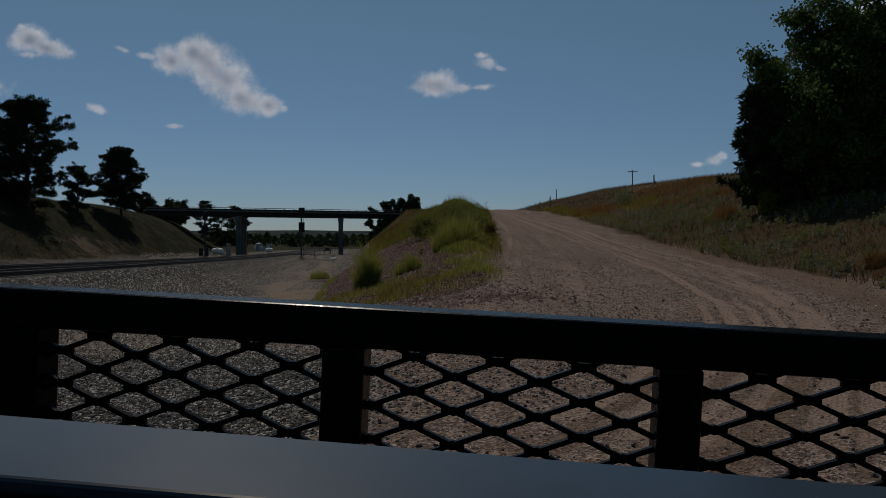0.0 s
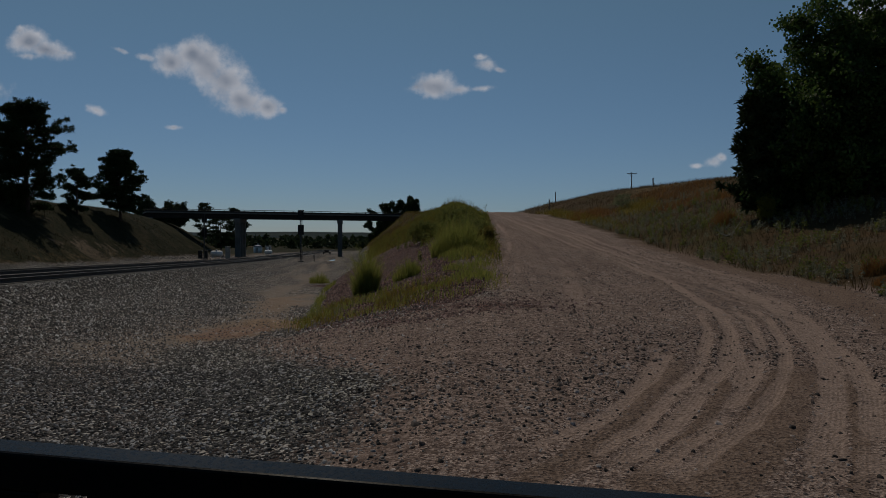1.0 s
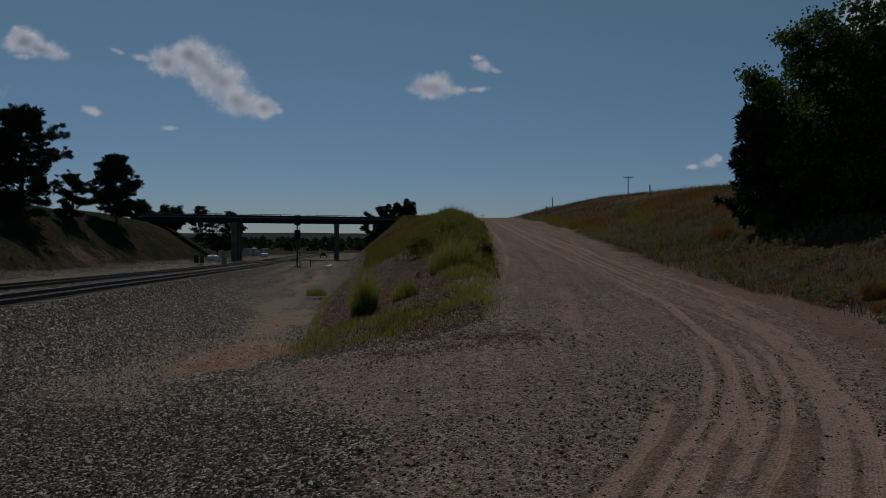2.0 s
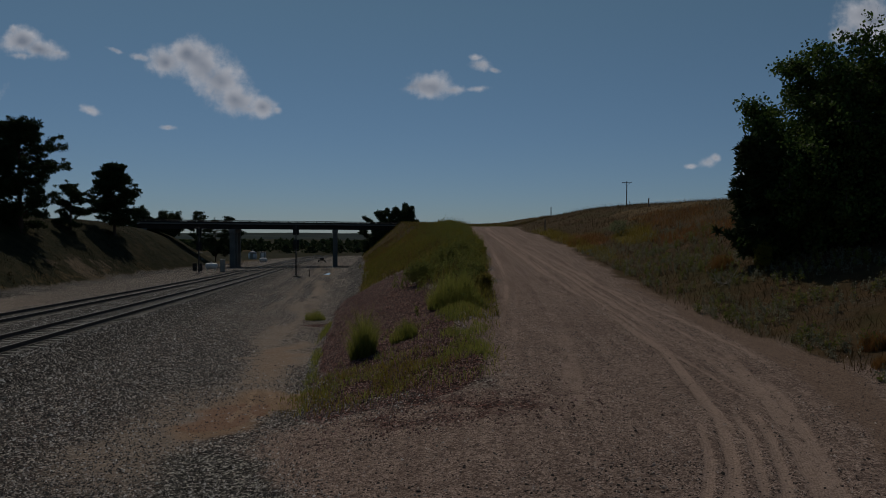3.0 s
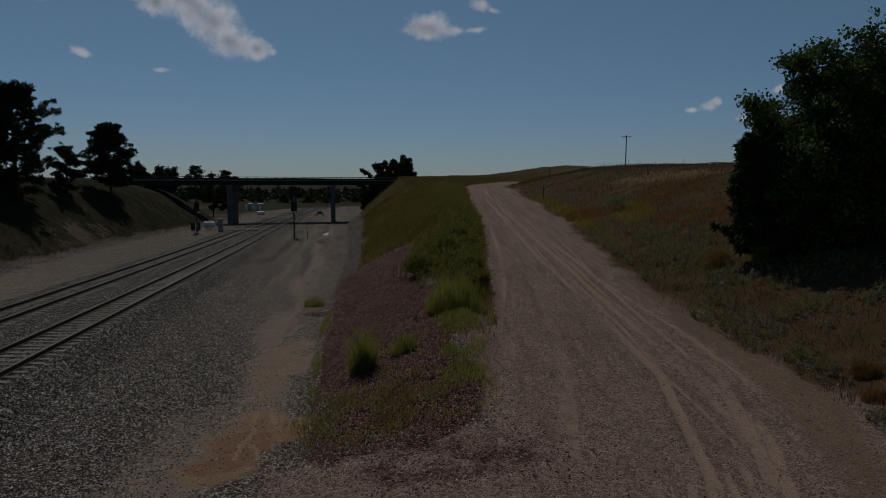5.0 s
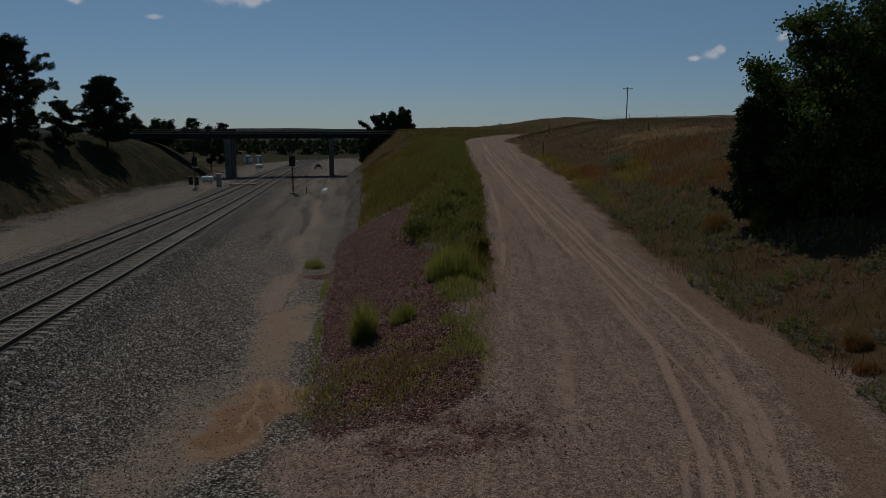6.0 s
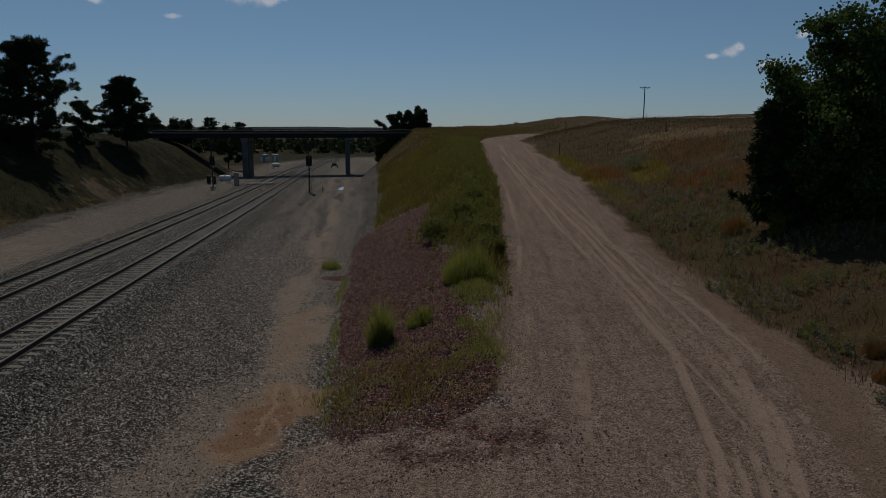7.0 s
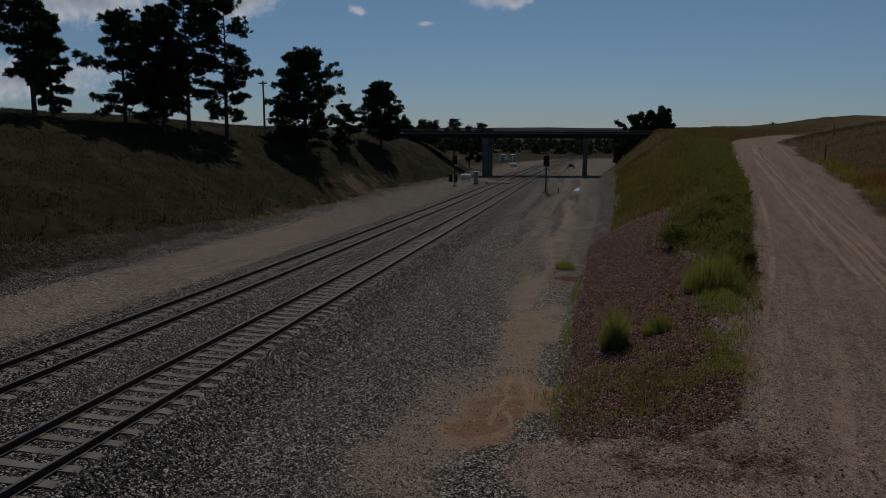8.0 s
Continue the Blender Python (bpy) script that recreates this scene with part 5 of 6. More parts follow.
def build_stones():
    rng = np.random.default_rng(5)

    def flats(x, y):
        z = zones(x, y)
        d = (1 - 0.93 * np.clip(z["sand"] * 2, 0, 1)) * (1 - 0.5 * np.clip(z["dust"], 0, 1)) * (x < toe_x(y) + 1.0 + 2.5 * (y < 17)) * (1 - 0.97 * z["road"])
        return d * np.clip(1.45 - y / 26, 0.0, 1) * (x < 0.13 - 0.55 * y + 8.5) * (x > -3 - 0.95 * y)

    p = scatter(rng, 210000, -17.5, 1, 5, 37, flats)
    stones("ballast_gravel", rng, p, rng.uniform(0.009, 0.027, len(p)) * (1 + p[:, 1] / 30), STONES_GREY, "coarse grey and pinkish ballast gravel on the flats")

    p = scatter(rng, 30000, -7.5, 0.6, 4.4, 12.5, lambda x, y: (1 - zones(x, y)["road"]) * np.clip(1.6 - y / 11, 0.2, 1) * (x > -0.75 * y - 0.5))
    stones("near_gravel", rng, p, rng.uniform(0.010, 0.024, len(p)), STONES_GREY, "angular grey gravel heaped beside the dirt road")

    def bank(x, y):
        d = beside_rail(x, y) - 1.5
        return ((d > 0.3) & (d < 5.5)) * np.clip(1.3 - d / 6, 0, 1) * np.clip(1.6 - y / 60, 0, 1)

    p = scatter(rng, 60000, -24, -8, 6, 60, bank)
    stones("ballast_shoulder_stones", rng, p, rng.uniform(0.025, 0.06, len(p)), STONES_BALLAST, "grey crushed ballast beside the railway track")

    def between(x, y):
        d = beside_rail(x, y)
        return ((d > -6.0) & (d < 2.3)) * np.where(np.abs((d + TRACK_GAP) % TRACK_GAP - 0.75) < 1.2, 0.1, 1.0) * np.clip(1.6 - y / 60, 0, 1)

    p = scatter(rng, 95000, -26, -10, 8, 85, between)
    stones("track_ballast", rng, p, rng.uniform(0.025, 0.055, len(p)), STONES_BALLAST, "grey crushed ballast between the two tracks")

    def slope(x, y):
        return np.clip(zones(x, y)["red"] * 1.1, 0, 1)

    p = scatter(rng, 62000, -8, 4, 13, 52, slope)
    stones("red_crushed_rock", rng, p, rng.uniform(0.020, 0.052, len(p)), STONES_RED, "dark red crushed rock spread over the bank")

    def road(x, y):
        z = zones(x, y)
        clump = smooth(0.40, 0.62, fbm(x, y, 1.6, 77))
        return np.maximum(z["road"], 0.8 * np.clip(z["dust"], 0, 1) * (y < 22)) * (0.3 + 0.7 * clump) * (1 - 0.82 * np.clip(1.3 * z["rut"], 0, 1)) * (1 - 0.8 * z["bare"])

    p = scatter(rng, 150000, -7.5, 10.5, 4.2, 34, lambda x, y: road(x, y) * np.clip(1.35 - y / 26, 0.12, 1))
    size = 0.007 + 0.016 * rng.uniform(0, 1, len(p)) + 0.026 * rng.uniform(0, 1, len(p)) ** 9
    stones("road_gravel", rng, p, size, STONES_ROAD, "loose reddish gravel scattered over the dirt road")

    def foot(x, y):
        d = foot_x(y) - x
        return ((d > -0.3) & (d < lerp(y, (10, 4.5), (40, 3.0), (60, 0.8)))) * 1.0

    p = scatter(rng, 40000, -40, -28, 14, 62, foot)
    stones("spoil_gravel", rng, p, rng.uniform(0.03, 0.075, len(p)), STONES_DARK, "dark gravel spoil at the foot of the hill")


build_stones()


# ---------------------------------------------------------------- grass and weeds
def blade_mesh(name, rng, roots, tall, wide, lean, material, label, category="grass", plain=False):
    """Thin bent blades, two triangles each, as one mass."""
    n = len(roots)
    turn = rng.uniform(0, 2 * math.pi, n)
    side = np.stack([np.cos(turn), np.sin(turn), np.zeros(n)], -1)
    bend = rng.normal(0, 1, (n, 3)) * np.array((1, 1, 0)) * lean
    h = (tall * rng.uniform(0.55, 1.25, n))[:, None]
    w = (wide * rng.uniform(0.6, 1.3, n))[:, None]
    up = np.array((0, 0, 1.0))
    base = roots - up * 0.03
    mid = base + up * h * 0.6 + bend * h * 0.35
    tip = base + up * h * (1 - 0.25 * np.minimum((bend ** 2).sum(1, keepdims=True), 1)) + bend * h
    if plain:
        verts = np.stack([base - side * w, base + side * w, tip], 1).reshape(-1, 3)
        ob = new(name, mesh_np(name, verts, np.arange(3 * n).reshape(-1, 3), material))
        return tagged(ob, label, category, kind="stuff")
    verts = np.stack([base - side * w, base + side * w, mid + side * w * 0.7, mid - side * w * 0.7, tip], 1).reshape(-1, 3)
    k = 5 * np.arange(n)[:, None]
    faces = np.concatenate([k + np.array((0, 1, 2)), k + np.array((0, 2, 3)), k + np.array((3, 2, 4))], 1).reshape(-1, 3)
    ob = new(name, mesh_np(name, verts, faces, material))
    return tagged(ob, label, category, kind="stuff")


def leafy_weeds(name, rng, roots, tall, leaf, per, material, label, category="weeds"):
    """Upright weeds: a thin stem and leaves all along it."""
    n = len(roots)
    h = tall * rng.uniform(0.5, 1.2, n)
    lean = rng.normal(0, 0.16, (n, 2))
    t = rng.uniform(0.15, 1.0, (n, per))
    c = np.repeat(roots, per, 0)
    f = (t * h[:, None]).ravel()
    c = c + np.stack([np.repeat(lean[:, 0], per) * f, np.repeat(lean[:, 1], per) * f, f], -1)
    lv, lf = leaf_cloud(rng, c, np.full(len(c), 0.08), 1, leaf, 0.15)
    w = 0.006
    tip = roots + np.stack([lean[:, 0] * h, lean[:, 1] * h, h], -1)
    sv = np.stack([roots + (-w, 0, -0.03), roots + (w, 0, -0.03), tip + (w * 0.4, 0, 0), tip + (-w * 0.4, 0, 0)], 1).reshape(-1, 3)
    sf = np.arange(4 * n).reshape(-1, 4)
    ob = new(name, mesh_np(name, np.concatenate([lv, sv]), np.concatenate([lf, sf + len(lv)]), material))
    return tagged(ob, label, category, kind="stuff")


def build_grass():
    rng = np.random.default_rng(11)

    # bank between flats and road
    def crown(x, y):
        z = zones(x, y)
        rl, toe = road_left(y), toe_x(y)
        m = (x > toe + lerp(y, (30, 0.2), (50, 1.2), (70, 1.8), (120, 2.6)) + fbm(x, y, 1.5, 13)) & (x < rl + 1.5 * (fbm(x, y, 0.9, 17) - 0.55))
        patch = smooth(0.36, 0.5, fbm(x, y, 1.5, 12))
        return m * (1 - np.clip(z["red"] * 1.3, 0, 1)) * smooth(16, 24, y) * (0.35 + 0.65 * patch) * np.clip(1.4 - y / 95, 0.25, 1)

    p = scatter(rng, 150000, -16, 5, 15, 105, crown)
    blade_mesh("bank_grass", rng, p, lerp(p[:, 1], (16, 0.16), (22, 0.24), (28, 0.46)), 0.011, 0.42, GRASS_BERM, "yellow-green grass covering the bank beside the road")

    def weeds(x, y):
        rl = road_left(y)
        d = rl - x
        wide = lerp(y, (24, 1.2), (34, 2.0), (60, 3.2), (100, 6))
        ragged = 2.4 * (fbm(x, y, 1.8, 15) - 0.5)
        inside = smooth(-0.2, 0.9, d + ragged * 0.5) * (1 - smooth(wide - 0.9, wide + 2.2, d + ragged * 1.6))
        return inside * smooth(24, 33, y + 6 * ragged) * smooth(0.30, 0.58, fbm(x, y, 1.7, 14)) * np.clip(1.3 - y / 100, 0.2, 1)

    p = scatter(rng, 17000, -8, 5, 24, 98, weeds)
    leafy_weeds("bank_weeds", rng, p, 0.66, 0.085, 20, WEED_LEAF, "tall leafy green weeds along the bank's crest")
    p = scatter(rng, 1500, -6, 4, 26, 80, weeds)
    leafy_weeds("tall_bank_weeds", rng, p, 1.15, 0.06, 22, WEED_LEAF, "tall thin seeding weeds standing above the bank's crest")
    p = scatter(rng, 4500, -12, 4, 25, 98, lambda x, y: (x > toe_x(y) + 1.5) * (x < road_left(y) + 0.1) * smooth(0.42, 0.58, fbm(x, y, 1.6, 16)) * (1 - np.clip(zones(x, y)["red"] * 2, 0, 1)) * 0.8)
    leafy_weeds("yellow_bank_weeds", rng, p, 0.5, 0.07, 18, GRASS_YELLOW, "yellowing flowering weeds on the bank's slope")

    def far_bank(x, y):
        return (x > toe_x(y) + lerp(y, (38, 0.0), (50, 0.8), (70, 1.3), (120, 2.0)) + 1.6 * fbm(x, y, 3.0, 51)) * (x < road_left(y)) * (0.15 + 0.85 * smooth(0.40, 0.55, fbm(x, y, 2.4, 52))) * (1 - np.clip(zones(x, y)["red"] * 1.4, 0, 1))

    p = scatter(rng, 80000, -22, 22, 36, 160, far_bank)
    blade_mesh("far_bank_grass", rng, p, 0.55, 0.03, 0.5, GRASS_OLIVE, "olive and yellow grass on the bank towards the bridge", plain=True)
    p = scatter(rng, 62000, -14, 5, 28, 110, lambda x, y: far_bank(x, y) * smooth(0.44, 0.56, fbm(x, y, 2.2, 53)))
    blade_mesh("brown_bank_grass", rng, p, 0.6, 0.022, 0.5, GRASS_DRY, "brown seeding grass among the bank's weeds", plain=True)
    p = scatter(rng, 22000, -10, 5, 48, 108, lambda x, y: far_bank(x, y) * smooth(0.46, 0.58, fbm(x, y, 3.4, 57)) * smooth(48, 70, y))
    blade_mesh("rusty_bank_grass", rng, p, 0.6, 0.022, 0.5, GRASS_RUST, "rust-brown grass towards the bank's crest", plain=True)
    p = scatter(rng, 7500, -14, 4, 38, 105, lambda x, y: far_bank(x, y) * smooth(0.45, 0.55, fbm(x, y, 3.0, 54)))
    leafy_weeds("far_bank_weeds", rng, p, 0.8, 0.11, 16, GRASS_YELLOW, "yellow flowering weeds over the bank")
    p = scatter(rng, 26000, -16, 26, 85, 175, lambda x, y: (x > toe_x(y) + 8) * (x < road_right(y) + 25) * (np.abs(x - (road_left(y) + road_right(y)) / 2) > 4) * 0.8)
    blade_mesh("crest_grass", rng, p, 0.5, 0.035, 0.4, GRASS_DRY, "brown dry grass along the road's crest", plain=True)

    # thin grass along the toe and through the red rock
    def strip(x, y):
        d = np.abs(x - toe_x(y) - 0.15 - 0.2 * (fbm(x * 0, y, 1.5, 83, 2) - 0.5))
        line = np.clip(1.5 - d / 0.16, 0, 1) * 0.7 * smooth(17, 20, y) * (1 - smooth(34, 37, y)) * smooth(0.26, 0.5, fbm(x, y, 1.2, 21))
        end = np.clip(1.5 * ellipse(x, y, -1.7, 18.9, 2.7, 2.8, 0.3), 0, 1) * 0.42 * smooth(0.40, 0.6, fbm(x, y, 0.9, 22))
        right = np.clip(2 - np.abs(x - lerp(y, (16, 0.6), (21, 0.9), (30, 0.6))) / 0.45, 0, 1) * smooth(16, 20, y) * (1 - smooth(28, 31, y)) * smooth(0.38, 0.55, fbm(x, y, 1.0, 23))
        spots = 0.25 * np.clip(1.4 * ellipse(x, y, -1.5, 22.5, 1.8, 4.0), 0, 1) * smooth(0.5, 0.62, fbm(x, y, 0.8, 24))
        return np.maximum(np.maximum(line, end), np.maximum(right, spots))

    p = scatter(rng, 16000, -5, 2, 15, 24, lambda x, y: np.clip(1.5 * ellipse(x, y, -1.7, 18.7, 2.9, 3.0, 0.3), 0, 1) * smooth(0.38, 0.6, fbm(x, y, 1.1, 92)))
    blade_mesh("bank_end_grass", rng, p, 0.24, 0.008, 0.5, GRASS_GOLD, "sparse golden-brown dry grass over the bank's end")
    p = scatter(rng, 110000, -8, 3, 14, 36, strip)
    blade_mesh("toe_grass", rng, p, 0.24, 0.008, 0.4, GRASS_SOFT, "thin yellow-green grass through gravel at the bank's foot")

    # hill beyond the road
    def hill(x, y):
        g = x - road_right(y)
        return (g > -0.9 + 1.3 * fbm(x, y, 1.2, 26)) * np.clip(1.25 - y / 110, 0.18, 1) * (0.25 + 0.75 * smooth(0.3, 0.55, fbm(x, y, 2.0, 25)))

    def rusty(x, y):
        return np.clip(zones(x, y)["rust"], 0, 1) + np.clip(2 * ellipse(x, y, 12.0, 30.3, 0.7, 0.9), 0, 1)

    def yellow(x, y):
        return np.clip(zones(x, y)["gold"], 0, 1)

    p = scatter(rng, 110000, 8.5, 42, 13, 100, lambda x, y: hill(x, y) * (1 - 0.8 * np.clip(rusty(x, y) + yellow(x, y), 0, 1)))
    blade_mesh("hill_grass", rng, p, 0.36, 0.013, 0.4, GRASS_HILL, "dry brown and olive prairie grass on the hill", plain=True)
    p = scatter(rng, 90000, 8.5, 24, 26, 70, lambda x, y: hill(x, y) * np.clip(rusty(x, y), 0, 1))
    blade_mesh("rusty_grass", rng, p, 0.45, 0.013, 0.35, GRASS_RUST, "rust-red dry grass patch on the hillside")
    p = scatter(rng, 60000, 8.5, 20, 30, 75, lambda x, y: hill(x, y) * np.clip(yellow(x, y), 0, 1))
    blade_mesh("yellow_grass", rng, p, 0.42, 0.013, 0.35, GRASS_GOLD, "yellow flowering weeds along the road's edge")

    p = scatter(rng, 30000, 14, 34, 48, 90, lambda x, y: hill(x, y) * (np.clip(1.7 * ellipse(x, y, 20, 60, 7, 7.5), 0, 1) + np.clip(1.5 * ellipse(x, y, 18, 52, 3, 8), 0, 0.6)) * smooth(0.42, 0.56, fbm(x * 0.6, y, 3.0, 38)))
    blade_mesh("tan_crest_grass", rng, p, 0.42, 0.016, 0.4, GRASS_TAN, "pale tan dry grass bands below the hill crest", plain=True)

    # low weeds under the cottonwoods
    def verge(x, y):
        g = x - road_right(y)
        return ((g > -0.9 + 1.2 * fbm(x, y, 1.0, 27)) & (g < 6)) * smooth(0.36, 0.52, fbm(x, y, 1.3, 28)) * np.clip(1.5 - y / 50, 0, 1)

    p = scatter(rng, 5200, 9, 18, 13, 46, verge)
    leafy_weeds("verge_weeds", rng, p, 0.34, 0.055, 20, WEED_GREY, "low grey-green weeds on the road verge")
    p = scatter(rng, 2600, 9, 22, 13, 40, verge)
    leafy_weeds("dark_verge_weeds", rng, p, 0.5, 0.07, 22, WEED_LEAF, "dark leafy weeds below the cottonwoods")

    # hill across the tracks
    def across(x, y):
        f = foot_x(y) - x
        rockcut = np.clip(1.3 * ellipse(x, y, foot_x(y) - 3.0, 84, 4.5, 20), 0, 1)
        return (f > lerp(y, (10, 4.2), (40, 2.8), (60, 0.9), (120, 0.5))) * (1 - 0.3 * rockcut) * (0.2 + 0.8 * smooth(0.3, 0.5, fbm(x, y, 2.6, 33)))

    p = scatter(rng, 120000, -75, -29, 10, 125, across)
    blade_mesh("far_hill_grass", rng, p, 0.22, 0.02, 0.8, GRASS_SHADE, "dry grass with shade in its colour on the hill across the tracks", plain=True)
    p = scatter(rng, 36000, -75, -31, 14, 120, lambda x, y: across(x, y) * smooth(0.54, 0.64, fbm(x, y, 5.0, 36)) * 0.5)
    blade_mesh("tan_hill_grass", rng, p, 0.24, 0.016, 0.8, GRASS_DULL, "dull tan patches of dry grass on the far hill", plain=True)
    p = scatter(rng, 26000, -45, -30, 18, 108, lambda x, y: across(x, y) * np.clip(2 - np.abs(foot_x(y) - x - lerp(y, (10, 5.2), (40, 3.8), (60, 1.8))) / 0.9, 0, 1) * smooth(0.44, 0.54, fbm(x, y, 4.0, 35)))
    blade_mesh("pale_foot_grass", rng, p, 0.42, 0.016, 0.5, GRASS_TAN, "pale tan grass along the foot of the hill", plain=True)
    p = scatter(rng, 450, -40, -30, 16, 70, lambda x, y: across(x, y) * 0.6)
    leafy_weeds("far_hill_weeds", rng, p, 0.7, 0.10, 24, GRASS_DULL, "grey-green weeds at the foot of the hill")


build_grass()


# ---------------------------------------------------------------- single tufts and bushes
def tuft(name, x, y, wide, tall, count, material, label, seed, leaf=False, droop=0.22):
    rng = np.random.default_rng(seed)
    k = float(grow(x, y))
    wide, tall = wide * k, tall * k
    x, y = x * k, y * k
    a, r = rng.uniform(0, 2 * math.pi, count), wide * 0.40 * np.sqrt(rng.uniform(0, 1, count))
    px, py = x + r * np.cos(a), y + r * np.sin(a)
    tops = tall * (1 - 0.55 * (r / (wide * 0.40)) ** 2) * (0.55 + 0.8 * fbm(px, py, 0.22, seed, 2))
    roots = np.stack([px, py, surface_z(px, py)], -1)
    if leaf:
        tips = rng.normal(0, 1, (count // 6, 3))
        tips /= np.linalg.norm(tips, axis=1)[:, None]
        c = np.array((x, y, height(x, y) + tall * 0.48)) + tips * np.array((wide / 2, wide / 2, tall * 0.5)) * rng.uniform(0.45, 1.0, (count // 6, 1))
        verts, faces = leaf_cloud(rng, c, np.full(len(c), 0.10), 14, 0.06, 0.0)
        ob = new(name, mesh_np(name, verts, faces, material))
    else:
        ob = blade_mesh(name, rng, roots, tops, 0.007, droop * 1.3, material, label)
        out = (roots - np.array((x, y, 0)))[:, :2] / (wide * 0.40)
        co = np.empty(len(ob.data.vertices) * 3, dtype=np.float32)
        ob.data.vertices.foreach_get("co", co)
        co = co.reshape(-1, 5, 3)
        h = (co[:, 2:, 2] - roots[:, None, 2])
        co[:, 2:, :2] += out[:, None, :] * h[:, :, None] * 0.16
        ob.data.vertices.foreach_set("co", co.ravel())
        ob["kind"] = "thing"
    if "kind" in ob.keys():
        del ob["kind"]
    return tagged(ob, label, "bush" if leaf else "grass tuft")


tuft("grass_tuft", -2.35, 22.7, 1.0, 1.5, 1500, GRASS_SOFT, "bright green grass tuft on the red rock", 1)
tuft("grass_tuft", -1.1, 23.4, 1.1, 0.6, 1000, GRASS_SOFT, "small bright green tuft on the red rock", 2)
tuft("grass_tuft", 0.55, 27.2, 2.3, 1.15, 2600, GRASS_SOFT, "yellow-green grass clump at the bank's end", 3)
tuft("grass_tuft", 1.3, 26.6, 1.0, 0.6, 900, GRASS_SOFT, "green grass clump at the road's edge", 4)
tuft("grass_tuft", -6.7, 39.2, 1.4, 0.6, 700, GRASS_SOFT, "pale yellow grass tuft on the flats", 5)
tuft("round_bush", -0.85, 34.4, 1.6, 1.1, 2400, WEED_LEAF, "dark round green bush on the bank", 6, True)
for k, (x, y, wide, tall) in enumerate(((0.5, 36.8, 1.7, 1.0), (1.7, 33.2, 1.1, 0.7), (1.9, 30.0, 1.0, 0.8), (1.3, 41.2, 1.3, 0.8))):
    tuft("weed_bush", x, y, wide, tall, 1500, (WEED_LEAF, GRASS_OLIVE)[k % 3 == 2], "leafy green weed clump on the bank's crest", 40 + k, True)
tuft("round_bush", 12.6, 49.6, 1.5, 1.1, 1000, PALE_LEAF, "pale grey-green shrub on the dry hillside", 8, True)
tuft("grass_tuft", 11.2, 18.2, 0.9, 0.5, 900, GRASS_RUST, "reddish dry grass tuft on the verge", 10)
tuft("grass_tuft", 10.7, 16.9, 0.8, 0.3, 700, GRASS_RUST, "low reddish dry tuft at the road's edge", 11)
tuft("grass_tuft", 12.0, 30.2, 1.3, 0.7, 1500, GRASS_RUST, "orange-red dry grass clump by the trees", 12)
tuft("round_bush", 12.75, 27.9, 0.7, 1.2, 900, GRASS_YELLOW, "yellow-green leafy shrub at the trees' edge", 13, True)


# ---------------------------------------------------------------- signals, tank, cabinet
def build_signal(x, y, tall, label, gap=2.1):
    s = new("railway_signal")
    s.matrix_world = Matrix.Translation(spot(x, y)) @ Matrix.Scale(float(grow(x, y)), 4)
    tagged(s, label, "signal", "railway signals")
    part("base", box((-0.38, -0.38, -0.3), (0.38, 0.38, 0.1), 0.03), BRIDGE_STEEL, s)
    bm = tube((0, 0, 0.15), (0, 0, tall), 0.09, 0.075, 14)
    part("mast", bm, SIGNAL_GREY, s, "dark grey signal mast")
    for k, h in enumerate((tall - 0.55, tall - 0.55 - gap)):
        bm = bmesh.new()
        add_box(bm, (-0.40, -0.03, h - 0.66), (0.40, 0.0, h + 0.66), 0.012)
        bmesh.ops.bevel(bm, geom=[e for e in bm.edges if abs((e.verts[0].co - e.verts[1].co).y) > 0.02 and e.calc_face_angle(0) > 0.5], offset=0.33, segments=6, affect="EDGES")
        head = part("signal_head", bm, SIGNAL_BLACK, s, "black signal head backboard")
        part("lamp_case", box((-0.16, 0.0, h - 0.5), (0.16, 0.26, h + 0.5), 0.03), SIGNAL_BLACK, head)
        for d in (-0.36, 0.0, 0.36):
            part("lens_hood", tube((0, -0.03, h + d), (0, -0.32, h + d - 0.02), 0.13, 0.12, 14), SIGNAL_BLACK, head)
    bm = bmesh.new()
    for e in (-0.2, 0.2):
        add_tube(bm, (e, 0.28, 0.1), (e, 0.28, tall - 0.3), 0.018, None, 6)
    for h in np.arange(0.4, tall - 0.4, 0.32):
        add_tube(bm, (-0.2, 0.28, h), (0.2, 0.28, h), 0.012, None, 6)
    part("ladder", bm, SIGNAL_GREY, s, "thin steel ladder")
    part("platform", box((-0.4, 0.1, tall - 0.55 - gap - 1.0), (0.4, 0.75, tall - 0.55 - gap - 0.95), 0.01), SIGNAL_GREY, s)
    return s


build_signal(-36.4, 109.0, 6.85, "tall black two-head railway signal beside the far track", 2.2)
build_signal(-18.85, 95.0, 6.75, "tall black two-head railway signal beside the near track", 1.95)


